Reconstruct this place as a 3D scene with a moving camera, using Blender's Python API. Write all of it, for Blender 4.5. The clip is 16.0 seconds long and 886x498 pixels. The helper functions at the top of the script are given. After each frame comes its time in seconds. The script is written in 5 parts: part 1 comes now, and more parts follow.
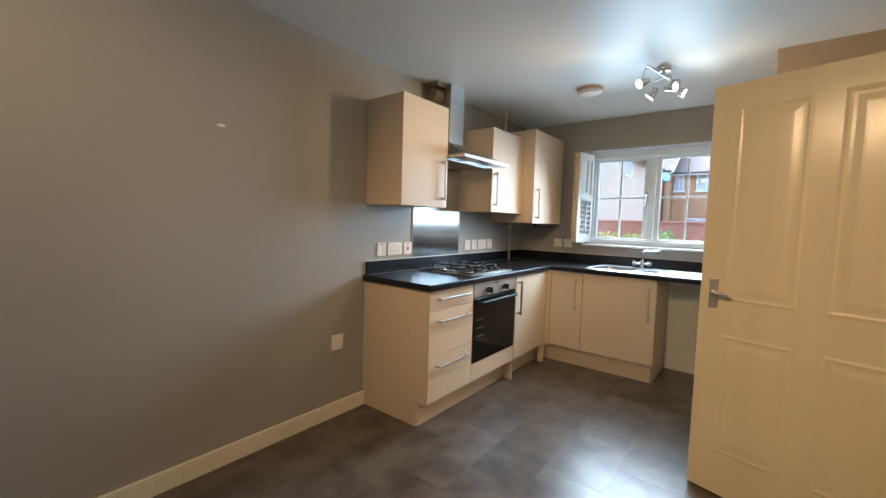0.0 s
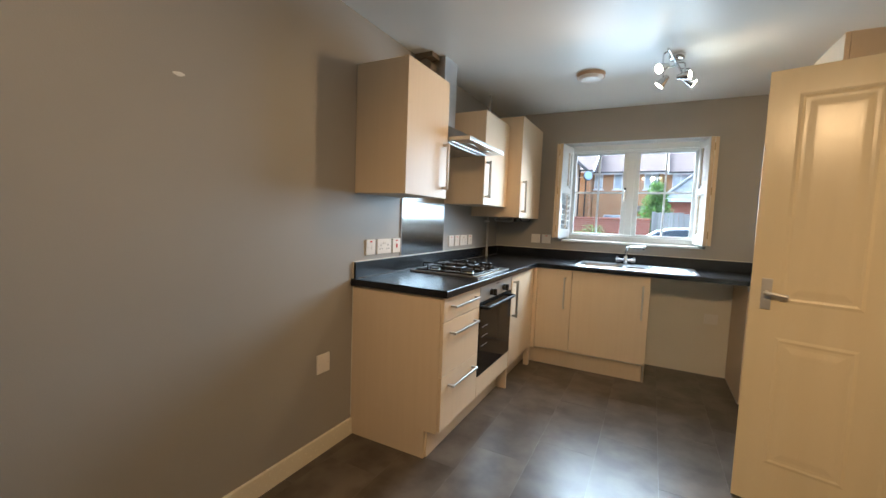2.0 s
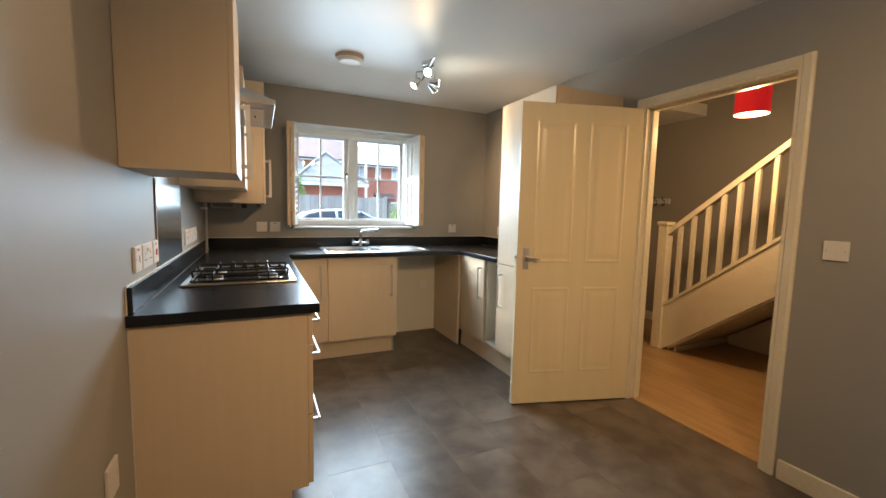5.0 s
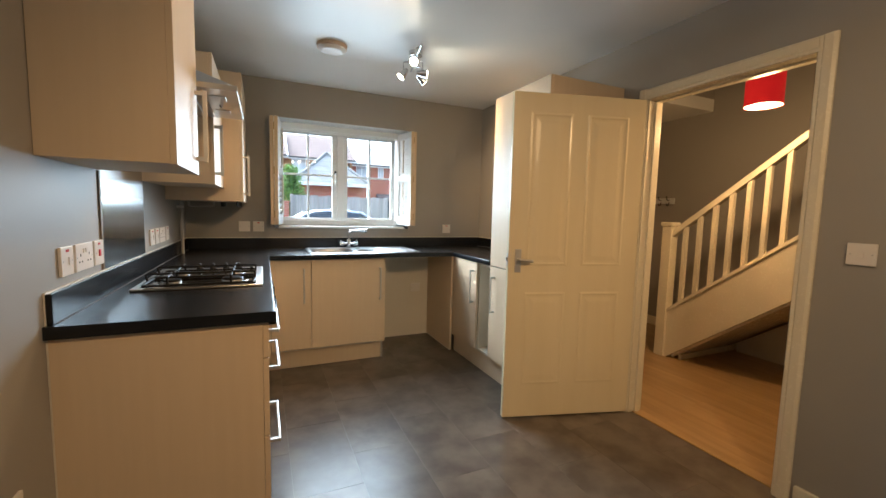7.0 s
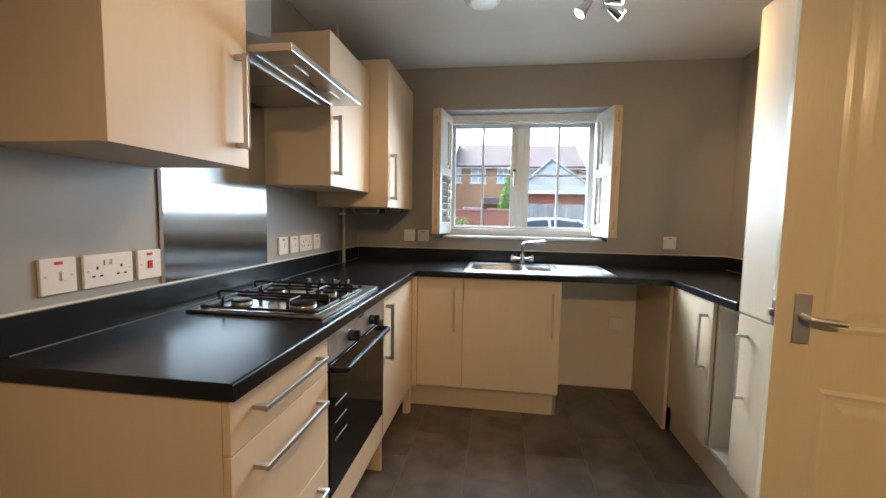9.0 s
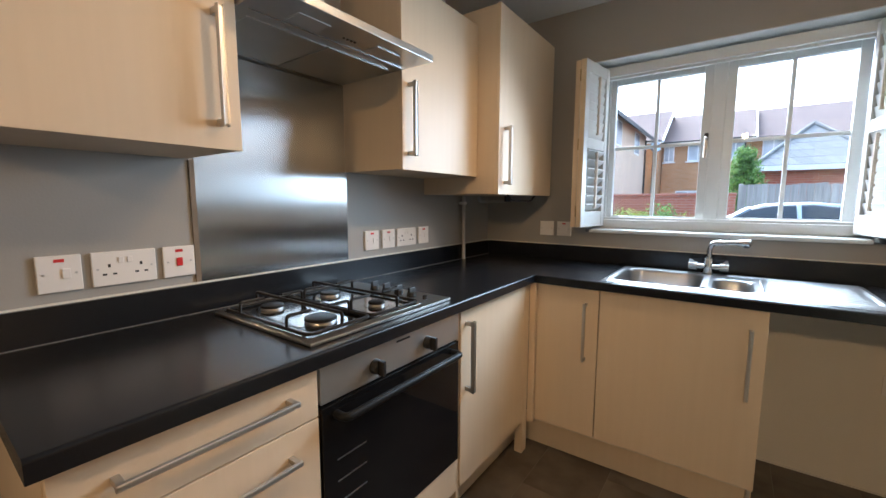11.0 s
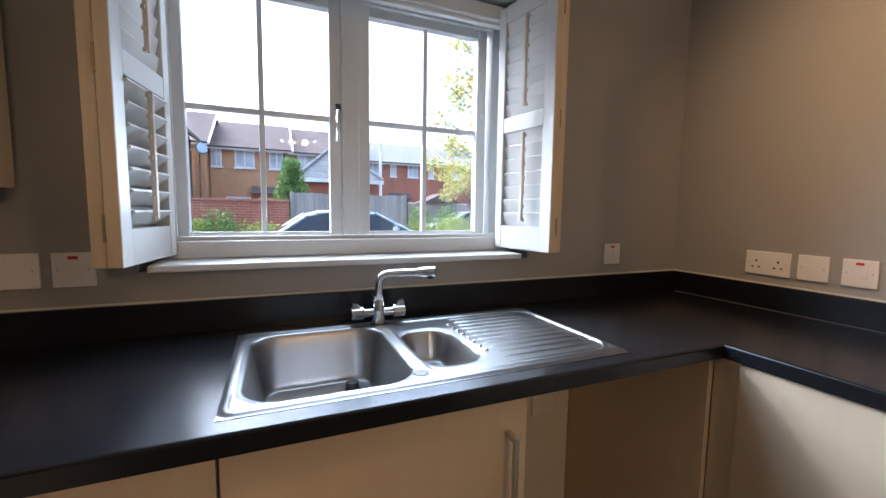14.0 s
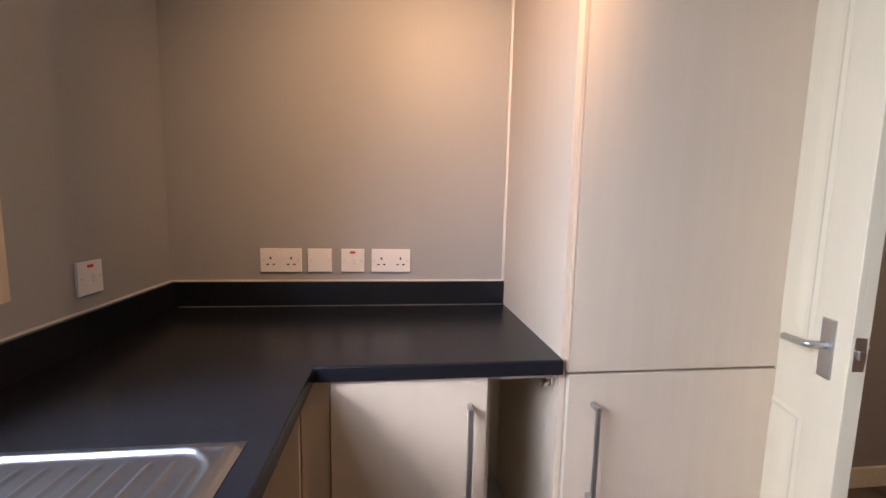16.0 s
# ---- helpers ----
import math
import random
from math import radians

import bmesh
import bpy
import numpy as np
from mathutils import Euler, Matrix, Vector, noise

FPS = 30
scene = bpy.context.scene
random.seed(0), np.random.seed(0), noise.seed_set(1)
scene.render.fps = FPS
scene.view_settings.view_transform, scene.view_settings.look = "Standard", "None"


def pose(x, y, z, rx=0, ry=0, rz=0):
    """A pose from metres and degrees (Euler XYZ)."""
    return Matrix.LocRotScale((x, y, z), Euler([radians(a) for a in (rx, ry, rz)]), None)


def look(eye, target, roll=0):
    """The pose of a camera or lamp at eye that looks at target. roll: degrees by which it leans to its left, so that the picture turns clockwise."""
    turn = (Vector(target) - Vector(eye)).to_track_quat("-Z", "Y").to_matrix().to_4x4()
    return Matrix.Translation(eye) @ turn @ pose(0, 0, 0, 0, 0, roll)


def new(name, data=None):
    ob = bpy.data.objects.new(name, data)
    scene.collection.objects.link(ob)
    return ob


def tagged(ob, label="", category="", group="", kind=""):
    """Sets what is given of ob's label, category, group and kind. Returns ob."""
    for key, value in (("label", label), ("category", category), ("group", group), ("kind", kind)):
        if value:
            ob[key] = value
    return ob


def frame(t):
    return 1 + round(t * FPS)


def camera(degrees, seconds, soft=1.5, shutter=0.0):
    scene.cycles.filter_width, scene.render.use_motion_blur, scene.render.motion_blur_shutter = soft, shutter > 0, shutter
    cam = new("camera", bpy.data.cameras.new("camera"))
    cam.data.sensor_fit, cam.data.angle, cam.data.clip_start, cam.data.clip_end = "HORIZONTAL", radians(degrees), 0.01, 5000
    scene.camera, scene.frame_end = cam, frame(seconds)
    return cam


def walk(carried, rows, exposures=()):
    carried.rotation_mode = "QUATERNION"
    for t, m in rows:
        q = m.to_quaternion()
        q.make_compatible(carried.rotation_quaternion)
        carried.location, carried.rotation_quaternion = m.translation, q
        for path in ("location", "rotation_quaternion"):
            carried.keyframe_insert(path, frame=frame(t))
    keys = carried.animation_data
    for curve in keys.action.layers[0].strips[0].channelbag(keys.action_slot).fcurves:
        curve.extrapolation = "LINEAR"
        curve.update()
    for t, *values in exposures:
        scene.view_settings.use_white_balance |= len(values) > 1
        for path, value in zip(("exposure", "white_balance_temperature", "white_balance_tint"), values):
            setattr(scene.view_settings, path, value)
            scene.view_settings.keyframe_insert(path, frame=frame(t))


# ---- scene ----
cam = camera(95.9, 16.0)
PATH = [
    (0, (2.099, -4.146, 1.291), (0.87, -2.573, 1.153), 1.7),
    (0.5, (2.08, -4.103, 1.288), (0.879, -2.512, 1.127), 2.1),
    (1, (2.036, -4.054, 1.287), (0.865, -2.442, 1.111), 2.3),
    (1.5, (1.768, -4.074, 1.261), (0.706, -2.387, 1.102), 2.4),
    (2, (1.481, -4.082, 1.267), (0.561, -2.312, 1.114), 2.2),
    (2.5, (1.189, -4.03, 1.268), (0.444, -2.179, 1.13), 2.3),
    (3, (0.914, -4.046, 1.252), (0.434, -2.108, 1.126), 2.1),
    (3.5, (0.715, -4.037, 1.276), (0.547, -2.048, 1.138), 1.6),
    (4, (0.565, -3.92, 1.261), (0.741, -1.933, 1.118), 0.9),
    (4.5, (0.466, -3.887, 1.279), (1.002, -1.967, 1.109), 1.0),
    (5, (0.399, -3.92, 1.274), (1.236, -2.114, 1.085), 1.3),
    (5.2, (0.395, -3.928, 1.274), (1.316, -2.165, 1.072), 1.5),
    (7.3, (0.621, -3.729, 1.262), (1.38, -1.886, 1.09), 1.4),
    (7.5, (0.657, -3.627, 1.272), (1.346, -1.756, 1.114), 1.5),
    (8, (0.809, -3.454, 1.258), (1.232, -1.504, 1.118), 1.3),
    (8.5, (0.973, -3.244, 1.262), (1.08, -1.252, 1.113), 1.3),
    (9, (1.125, -3.043, 1.248), (0.844, -1.07, 1.086), 1.0),
    (9.5, (1.258, -2.871, 1.258), (0.595, -0.993, 1.077), 0.6),
    (9.7, (1.287, -2.805, 1.257), (0.486, -0.983, 1.061), 0.5),
    (11.8, (1.372, -2.211, 1.268), (0.187, -0.617, 1.037), 0.1),
    (12, (1.344, -2.16, 1.278), (0.281, -0.479, 1.064), 0.9),
    (12.5, (1.175, -1.976, 1.256), (0.548, -0.082, 1.121), 1.4),
    (13, (1.099, -1.773, 1.271), (0.896, 0.213, 1.142), 1.3),
    (13.5, (1.061, -1.507, 1.271), (1.31, 0.472, 1.118), 1.0),
    (14, (1.003, -1.281, 1.258), (1.778, 0.553, 1.07), 0.8),
    (14.5, (0.998, -1.12, 1.261), (2.321, 0.366, 1.057), 0.1),
    (15, (1.116, -0.984, 1.268), (2.846, -0.001, 1.06), -0.3),
    (15.5, (1.19, -0.908, 1.289), (3.139, -0.517, 1.066), -0.1),
    (16, (1.186, -0.797, 1.298), (3.159, -1.038, 1.074), 1.2),
]
EXPOSURES = [(0.0, 3.85, 5000, -2), (5.0, 3.85, 5450, 0), (8.5, 3.66, 5450, 1), (9.5, 3.62, 5450, 2), (12.0, 3.4, 5000, 4), (13.5, 3.16, 5000, 7), (14.0, 3.03, 5250, 9), (14.5, 2.62, 5950, 18), (15.0, 2.6, 6050, 22), (15.5, 2.95, 5950, 29), (16.0, 3.38, 5300, 19)]
walk(cam, [(t, look(eye, target, roll)) for t, eye, target, roll in PATH], EXPOSURES)

# ---- light of day and exposure ----
world = bpy.data.worlds.new("overcast_sky")
scene.world = world
world.use_nodes = True
wn = world.node_tree.nodes
sky = wn.new("ShaderNodeTexSky")
sky.sky_type = "NISHITA"
sky.sun_disc = False
sky.sun_elevation, sky.sun_rotation = radians(44), radians(326)
sky.air_density, sky.dust_density, sky.ozone_density = 1.0, 5.0, 1.0
wn["Background"].inputs["Strength"].default_value = 0.078
grey = wn.new("ShaderNodeHueSaturation")
grey.inputs["Saturation"].default_value = 0.65
world.node_tree.links.new(sky.outputs["Color"], grey.inputs["Color"])
# an overcast sky is about three times as bright overhead as at the horizon
dome, height, cloud, veil = wn.new("ShaderNodeTexCoord"), wn.new("ShaderNodeSeparateXYZ"), wn.new("ShaderNodeMapRange"), wn.new("ShaderNodeVectorMath")
cloud.inputs["To Min"].default_value, cloud.inputs["To Max"].default_value = 0.76, 2.0
veil.operation = "SCALE"
world.node_tree.links.new(dome.outputs["Generated"], height.inputs[0])
world.node_tree.links.new(height.outputs["Z"], cloud.inputs["Value"])
world.node_tree.links.new(grey.outputs["Color"], veil.inputs[0])
world.node_tree.links.new(cloud.outputs["Result"], veil.inputs["Scale"])
world.node_tree.links.new(veil.outputs["Vector"], wn["Background"].inputs["Color"])
sun_data = bpy.data.lights.new("sun", "SUN")
sun_data.energy, sun_data.angle, sun_data.color = 0.32, radians(60), (0.98, 0.99, 1.0)
sun = new("sun", sun_data)
sun.matrix_world = look((-9.0, 13.3, 15.5), (0, 0, 0))
# area lamp added just inside the window to strengthen the sky's light
day = bpy.data.lights.new("added_window_daylight", "AREA")
day.shape, day.size, day.size_y = "RECTANGLE", 0.92, 0.72
day.spread = radians(138)
day.energy, day.color = 2.0, (0.87, 0.945, 1.0)
new("added_window_daylight", day).matrix_world = look((1.27, -0.10, 1.59), (1.27, -1.10, 1.13))
LAMP_SPOT, LAMP_DINING, LAMP_HALL = 2.7, 2.9, 2.9
WARM = (1.0, 0.54, 0.22)


# ---- materials ----
def surf(name, c1, c2=None, rough=0.5, metal=0.0, scale=3.0, fine=90.0, bump=0.02, stretch=(1, 1, 1), vary=0.06, coat=0.0, spec=0.5, detail=5.0, lo=0.35, hi=0.65, per_piece=0.0):
    """A surface with a slow change of colour, fine grain in gloss and relief, and an optional change from piece to piece."""
    m = bpy.data.materials.new(name)
    m.use_nodes = True
    n, l = m.node_tree.nodes, m.node_tree.links
    b = n["Principled BSDF"]
    c2 = c2 or tuple(v * 0.86 for v in c1)
    co, mp = n.new("ShaderNodeTexCoord"), n.new("ShaderNodeMapping")
    mp.inputs["Scale"].default_value = stretch
    l.new(co.outputs["Object"], mp.inputs["Vector"])
    big, tiny = n.new("ShaderNodeTexNoise"), n.new("ShaderNodeTexNoise")
    big.inputs["Scale"].default_value, big.inputs["Detail"].default_value = scale, detail
    tiny.inputs["Scale"].default_value, tiny.inputs["Detail"].default_value = fine, 3.0
    for t in (big, tiny):
        l.new(mp.outputs["Vector"], t.inputs["Vector"])
    ramp = n.new("ShaderNodeValToRGB")
    ramp.color_ramp.elements[0].position, ramp.color_ramp.elements[1].position = lo, hi
    ramp.color_ramp.elements[0].color, ramp.color_ramp.elements[1].color = (*c1, 1), (*c2, 1)
    l.new(big.outputs["Fac"], ramp.inputs["Fac"])
    colour = ramp.outputs["Color"]
    if per_piece:
        info, val, mix = n.new("ShaderNodeObjectInfo"), n.new("ShaderNodeMapRange"), n.new("ShaderNodeHueSaturation")
        val.inputs["To Min"].default_value, val.inputs["To Max"].default_value = 1 - per_piece, 1 + per_piece
        l.new(info.outputs["Random"], val.inputs["Value"])
        l.new(val.outputs["Result"], mix.inputs["Value"])
        l.new(colour, mix.inputs["Color"])
        colour = mix.outputs["Color"]
        shift = n.new("ShaderNodeVectorMath")
        shift.operation = "MULTIPLY_ADD"
        l.new(info.outputs["Random"], shift.inputs[0])
        shift.inputs[1].default_value = (37.0, 53.0, 11.0)
        l.new(co.outputs["Object"], shift.inputs[2])
        l.new(shift.outputs["Vector"], mp.inputs["Vector"])
    l.new(colour, b.inputs["Base Color"])
    rr = n.new("ShaderNodeMapRange")
    rr.inputs["To Min"].default_value, rr.inputs["To Max"].default_value = max(0.02, rough - vary), min(1, rough + vary)
    l.new(tiny.outputs["Fac"], rr.inputs["Value"])
    l.new(rr.outputs["Result"], b.inputs["Roughness"])
    b.inputs["Metallic"].default_value = metal
    b.inputs["Specular IOR Level"].default_value = spec
    b.inputs["Coat Weight"].default_value = coat
    b.inputs["Coat Roughness"].default_value = 0.12
    if bump:
        bp = n.new("ShaderNodeBump")
        bp.inputs["Strength"].default_value, bp.inputs["Distance"].default_value = 1.0, bump * 0.01
        l.new(tiny.outputs["Fac"], bp.inputs["Height"])
        l.new(bp.outputs["Normal"], b.inputs["Normal"])
    return m


def glow(name, colour, strength):
    m = bpy.data.materials.new(name)
    m.use_nodes = True
    b = m.node_tree.nodes["Principled BSDF"]
    b.inputs["Base Color"].default_value = (*colour, 1)
    b.inputs["Emission Color"].default_value = (*colour, 1)
    b.inputs["Emission Strength"].default_value = strength
    return m


def glass(name, colour=(1, 1, 1), rough=0.0):
    m = bpy.data.materials.new(name)
    m.use_nodes = True
    b = m.node_tree.nodes["Principled BSDF"]
    b.inputs["Base Color"].default_value = (*colour, 1)
    b.inputs["Roughness"].default_value = rough
    b.inputs["Transmission Weight"].default_value = 1.0
    b.inputs["IOR"].default_value = 1.45
    return m


def bricks(name, c1, c2, mortar, width=0.225, row=0.075, axis="XZ"):
    m = bpy.data.materials.new(name)
    m.use_nodes = True
    n, l = m.node_tree.nodes, m.node_tree.links
    b = n["Principled BSDF"]
    co, sep, com, tex = n.new("ShaderNodeTexCoord"), n.new("ShaderNodeSeparateXYZ"), n.new("ShaderNodeCombineXYZ"), n.new("ShaderNodeTexBrick")
    add = n.new("ShaderNodeMath")
    l.new(co.outputs["Object"], sep.inputs[0])
    l.new(sep.outputs["X"], add.inputs[0])
    l.new(sep.outputs["Y"], add.inputs[1])
    l.new(add.outputs[0], com.inputs["X"])
    l.new(sep.outputs["Z"], com.inputs["Y"])
    l.new(com.outputs[0], tex.inputs["Vector"])
    tex.inputs["Scale"].default_value = 1.0
    tex.inputs["Brick Width"].default_value, tex.inputs["Row Height"].default_value = width, row
    tex.inputs["Mortar Size"].default_value = 0.006
    tex.inputs["Color1"].default_value, tex.inputs["Color2"].default_value, tex.inputs["Mortar"].default_value = (*c1, 1), (*c2, 1), (*mortar, 1)
    no, mx = n.new("ShaderNodeTexNoise"), n.new("ShaderNodeMix")
    no.inputs["Scale"].default_value = 0.8
    mx.data_type, mx.blend_type = "RGBA", "MULTIPLY"
    mx.inputs["Factor"].default_value = 0.35
    l.new(co.outputs["Object"], no.inputs["Vector"])
    l.new(tex.outputs["Color"], mx.inputs["A"])
    l.new(no.outputs["Fac"], mx.inputs["B"])
    l.new(mx.outputs["Result"], b.inputs["Base Color"])
    b.inputs["Roughness"].default_value = 0.95
    b.inputs["Specular IOR Level"].default_value = 0.12
    bp = n.new("ShaderNodeBump")
    bp.inputs["Strength"].default_value, bp.inputs["Distance"].default_value, bp.invert = 0.8, 0.006, True
    l.new(tex.outputs["Fac"], bp.inputs["Height"])
    l.new(bp.outputs["Normal"], b.inputs["Normal"])
    return m


M_WALL = surf("grey_silk_paint", (0.335, 0.320, 0.292), (0.317, 0.302, 0.275), rough=0.5, scale=1.2, fine=160, bump=0.03, vary=0.06)
M_CEIL = surf("white_ceiling_paint", (0.78, 0.78, 0.76), (0.74, 0.74, 0.72), rough=0.45, scale=1.0, fine=120, bump=0.02)
M_MAPLE = surf("pale_maple_laminate", (0.66, 0.535, 0.38), (0.642, 0.518, 0.364), rough=0.47, scale=3.0, fine=26, bump=0.002, stretch=(14, 14, 0.7), vary=0.02)
M_EDGE = surf("maple_edging", (0.62, 0.45, 0.29), (0.55, 0.39, 0.25), rough=0.4, scale=3, stretch=(10, 10, 1), bump=0.005)
M_INSIDE = surf("cabinet_white_inside", (0.72, 0.68, 0.6), rough=0.45, bump=0.005)
M_TOP = surf("black_worktop_laminate", (0.0080, 0.0088, 0.0112), (0.0090, 0.0098, 0.0122), rough=0.27, scale=30, fine=420, bump=0.0, vary=0.01, spec=0.38)
M_STEEL = surf("brushed_steel", (0.56, 0.55, 0.53), (0.5, 0.49, 0.47), rough=0.3, metal=1.0, scale=4, fine=120, bump=0.0, vary=0.005)
M_SPLASH = surf("brushed_splash_steel", (0.46, 0.465, 0.47), (0.44, 0.445, 0.45), rough=0.22, metal=1.0, scale=2, fine=160, bump=0.0, vary=0.004)
brush = M_SPLASH.node_tree.nodes.new("ShaderNodeCombineXYZ")
brush.inputs["Y"].default_value = 1.0
M_SPLASH.node_tree.links.new(brush.outputs[0], M_SPLASH.node_tree.nodes["Principled BSDF"].inputs["Tangent"])
M_SPLASH.node_tree.nodes["Principled BSDF"].inputs["Anisotropic"].default_value = 1.0
M_HOB = surf("polished_hob_steel", (0.5, 0.48, 0.45), (0.46, 0.44, 0.41), rough=0.13, metal=1.0, scale=10, fine=160, bump=0.0, vary=0.01)
M_HOBPLATE = surf("satin_hob_steel", (0.46, 0.445, 0.42), (0.43, 0.415, 0.39), rough=0.32, metal=1.0, scale=10, fine=160, bump=0.0, vary=0.008)
M_STRIP = surf("brown_edge_trim", (0.22, 0.165, 0.11), (0.17, 0.13, 0.085), rough=0.45, scale=8, bump=0.01)
M_HANDLE = surf("satin_handle_steel", (0.60, 0.585, 0.56), (0.57, 0.555, 0.53), rough=0.42, metal=1.0, scale=6, fine=160, bump=0.0, vary=0.004)
M_MATT = surf("matt_black_metal", (0.012, 0.012, 0.012), (0.016, 0.016, 0.016), rough=0.38, fine=200, bump=0.004, spec=0.12)
M_SINK = surf("satin_sink_steel", (0.36, 0.365, 0.37), (0.33, 0.335, 0.34), rough=0.34, metal=1.0, scale=8, fine=140, bump=0.0, vary=0.006)
M_CHROME = surf("chrome", (0.72, 0.72, 0.72), (0.68, 0.68, 0.68), rough=0.14, metal=1.0, bump=0.0, vary=0.01)
M_IRON = surf("black_cast_iron", (0.012, 0.012, 0.012), (0.02, 0.018, 0.016), rough=0.36, fine=200, bump=0.01, spec=0.16)
M_BLACK = surf("black_plastic", (0.014, 0.014, 0.015), (0.02, 0.02, 0.02), rough=0.35, bump=0.005)
M_OVEN = surf("black_oven_glass", (0.006, 0.006, 0.007), (0.009, 0.009, 0.009), rough=0.06, bump=0.0, vary=0.01, spec=0.25)
M_PLASTIC = surf("white_plastic", (0.78, 0.74, 0.69), (0.75, 0.71, 0.66), rough=0.35, bump=0.004)
M_RED = surf("red_switch_plastic", (0.55, 0.02, 0.02), (0.48, 0.02, 0.02), rough=0.35, bump=0.0)
M_DARK = surf("dark_slot", (0.02, 0.018, 0.016), rough=0.6, bump=0.0)
M_TRIM = surf("cream_gloss_paint", (0.76, 0.70, 0.545), (0.73, 0.67, 0.52), rough=0.26, scale=2, fine=60, bump=0.02)
M_DOOR = surf("cream_door_paint", (0.755, 0.66, 0.45), (0.73, 0.635, 0.425), rough=0.24, scale=1.6, fine=24, bump=0.05, stretch=(9, 9, 0.8), vary=0.05)
M_WHITE = surf("white_window_paint", (0.66, 0.675, 0.67), (0.63, 0.645, 0.64), rough=0.32, scale=2.5, fine=70, bump=0.015)
M_SHUT = surf("shutter_paint", (0.63, 0.635, 0.615), (0.60, 0.605, 0.585), rough=0.36, scale=3, fine=60, bump=0.015)
# tan tone mixes the rod's shaded side into its white paint
M_TILTROD = surf("tilt_rod_paint_with_shade", (0.68, 0.62, 0.54), (0.58, 0.50, 0.40), rough=0.45, scale=14, fine=60, bump=0.01)
M_SHUTEDGE = surf("bare_shutter_edge", (0.66, 0.52, 0.34), (0.56, 0.43, 0.28), rough=0.5, scale=4, stretch=(8, 8, 1), bump=0.01)
M_TILE = surf("grey_vinyl_tile", (0.135, 0.112, 0.090), (0.070, 0.056, 0.043), rough=0.33, scale=6, fine=60, bump=0.008, vary=0.09, spec=0.38, detail=9, lo=0.36, hi=0.64, per_piece=0.10)
M_GROUT = surf("tile_joint", (0.22, 0.20, 0.175), (0.16, 0.145, 0.125), rough=0.5, fine=100)
M_OAK = surf("oak_laminate", (0.41, 0.265, 0.115), (0.31, 0.192, 0.076), rough=0.3, scale=2.4, fine=30, stretch=(9, 0.7, 9), bump=0.01, detail=7, per_piece=0.09)
M_CREAM = surf("cream_wall_board", (0.74, 0.69, 0.59), (0.70, 0.65, 0.55), rough=0.5, scale=1.5, fine=60, bump=0.04)
M_CAULK = surf("white_sealant", (0.72, 0.68, 0.6), rough=0.4, bump=0.01)
M_CARPET = surf("stair_carpet", (0.17, 0.13, 0.1), (0.12, 0.09, 0.07), rough=0.95, fine=300, bump=0.2)
M_PANE = glass("window_glass")
M_BULB = glow("lit_bulb", (1.0, 0.78, 0.5), 6.0)
M_SMOKE = surf("tan_plastic", (0.5, 0.36, 0.25), (0.46, 0.33, 0.22), rough=0.45, bump=0.01)
M_PIPE = surf("painted_pipe", (0.5, 0.48, 0.45), (0.42, 0.4, 0.37), rough=0.35, bump=0.02)
M_BRASS = surf("dull_brass", (0.42, 0.32, 0.18), (0.36, 0.27, 0.15), rough=0.45, metal=1.0, scale=20, bump=0.0)
M_CHIP = surf("bare_plaster", (0.8, 0.78, 0.74), rough=0.8, bump=0.1)


# ---- building helpers ----
ORIGIN = {}


def thing(name, at, label, category, group="", kind=""):
    """An Empty at the base of a thing; its parts are given in world places."""
    ob = new(name)
    ob.location = at
    ob.empty_display_size = 0.05
    ORIGIN[ob.name] = Vector(at)
    return tagged(ob, label, category, group, kind)


def link_mesh(name, bm, material):
    bmesh.ops.recalc_face_normals(bm, faces=bm.faces)
    me = bpy.data.meshes.new(name)
    bm.to_mesh(me)
    bm.free()
    me.materials.append(material)
    return new(name, me)


def part(name, bm, material, parent, label="", smooth=False):
    o = ORIGIN.get(parent.name, Vector())
    bmesh.ops.translate(bm, verts=bm.verts, vec=-o)
    ob = link_mesh(name, bm, material)
    ORIGIN[ob.name] = o
    ob.parent = parent
    if smooth:
        shade(ob)
    return tagged(ob, label)


def shade(ob, angle=40):
    me = ob.data
    me.shade_smooth()
    me.set_sharp_from_angle(angle=radians(angle))
    return ob


def box(x0, x1, y0, y1, z0, z1, bev=0.0, bm=None, seg=2):
    own = bmesh.new()
    bmesh.ops.create_cube(own, size=1.0)
    for v in own.verts:
        v.co = Vector(((x0 + x1) / 2 + v.co.x * (x1 - x0), (y0 + y1) / 2 + v.co.y * (y1 - y0), (z0 + z1) / 2 + v.co.z * (z1 - z0)))
    if bev:
        bmesh.ops.bevel(own, geom=own.edges[:], offset=bev, segments=seg, profile=0.5, affect="EDGES")
    return merge(bm, own)


def merge(bm, own):
    if bm is None:
        return own
    me = bpy.data.meshes.new("scratch")
    own.to_mesh(me)
    own.free()
    bm.from_mesh(me)
    bpy.data.meshes.remove(me)
    return bm


def rod(p, q, r, r2=None, seg=14, bm=None, bev=0.0):
    p, q = Vector(p), Vector(q)
    own = bmesh.new()
    bmesh.ops.create_cone(own, cap_ends=True, segments=seg, radius1=r, radius2=r if r2 is None else r2, depth=(q - p).length)
    if bev:
        rim = [e for e in own.edges if all(abs(abs(v.co.z) - (q - p).length / 2) < 1e-6 for v in e.verts)]
        bmesh.ops.bevel(own, geom=rim, offset=bev, segments=2, profile=0.5, affect="EDGES")
    bmesh.ops.transform(own, matrix=Matrix.Translation((p + q) / 2) @ (q - p).to_track_quat("Z", "Y").to_matrix().to_4x4(), verts=own.verts)
    return merge(bm, own)


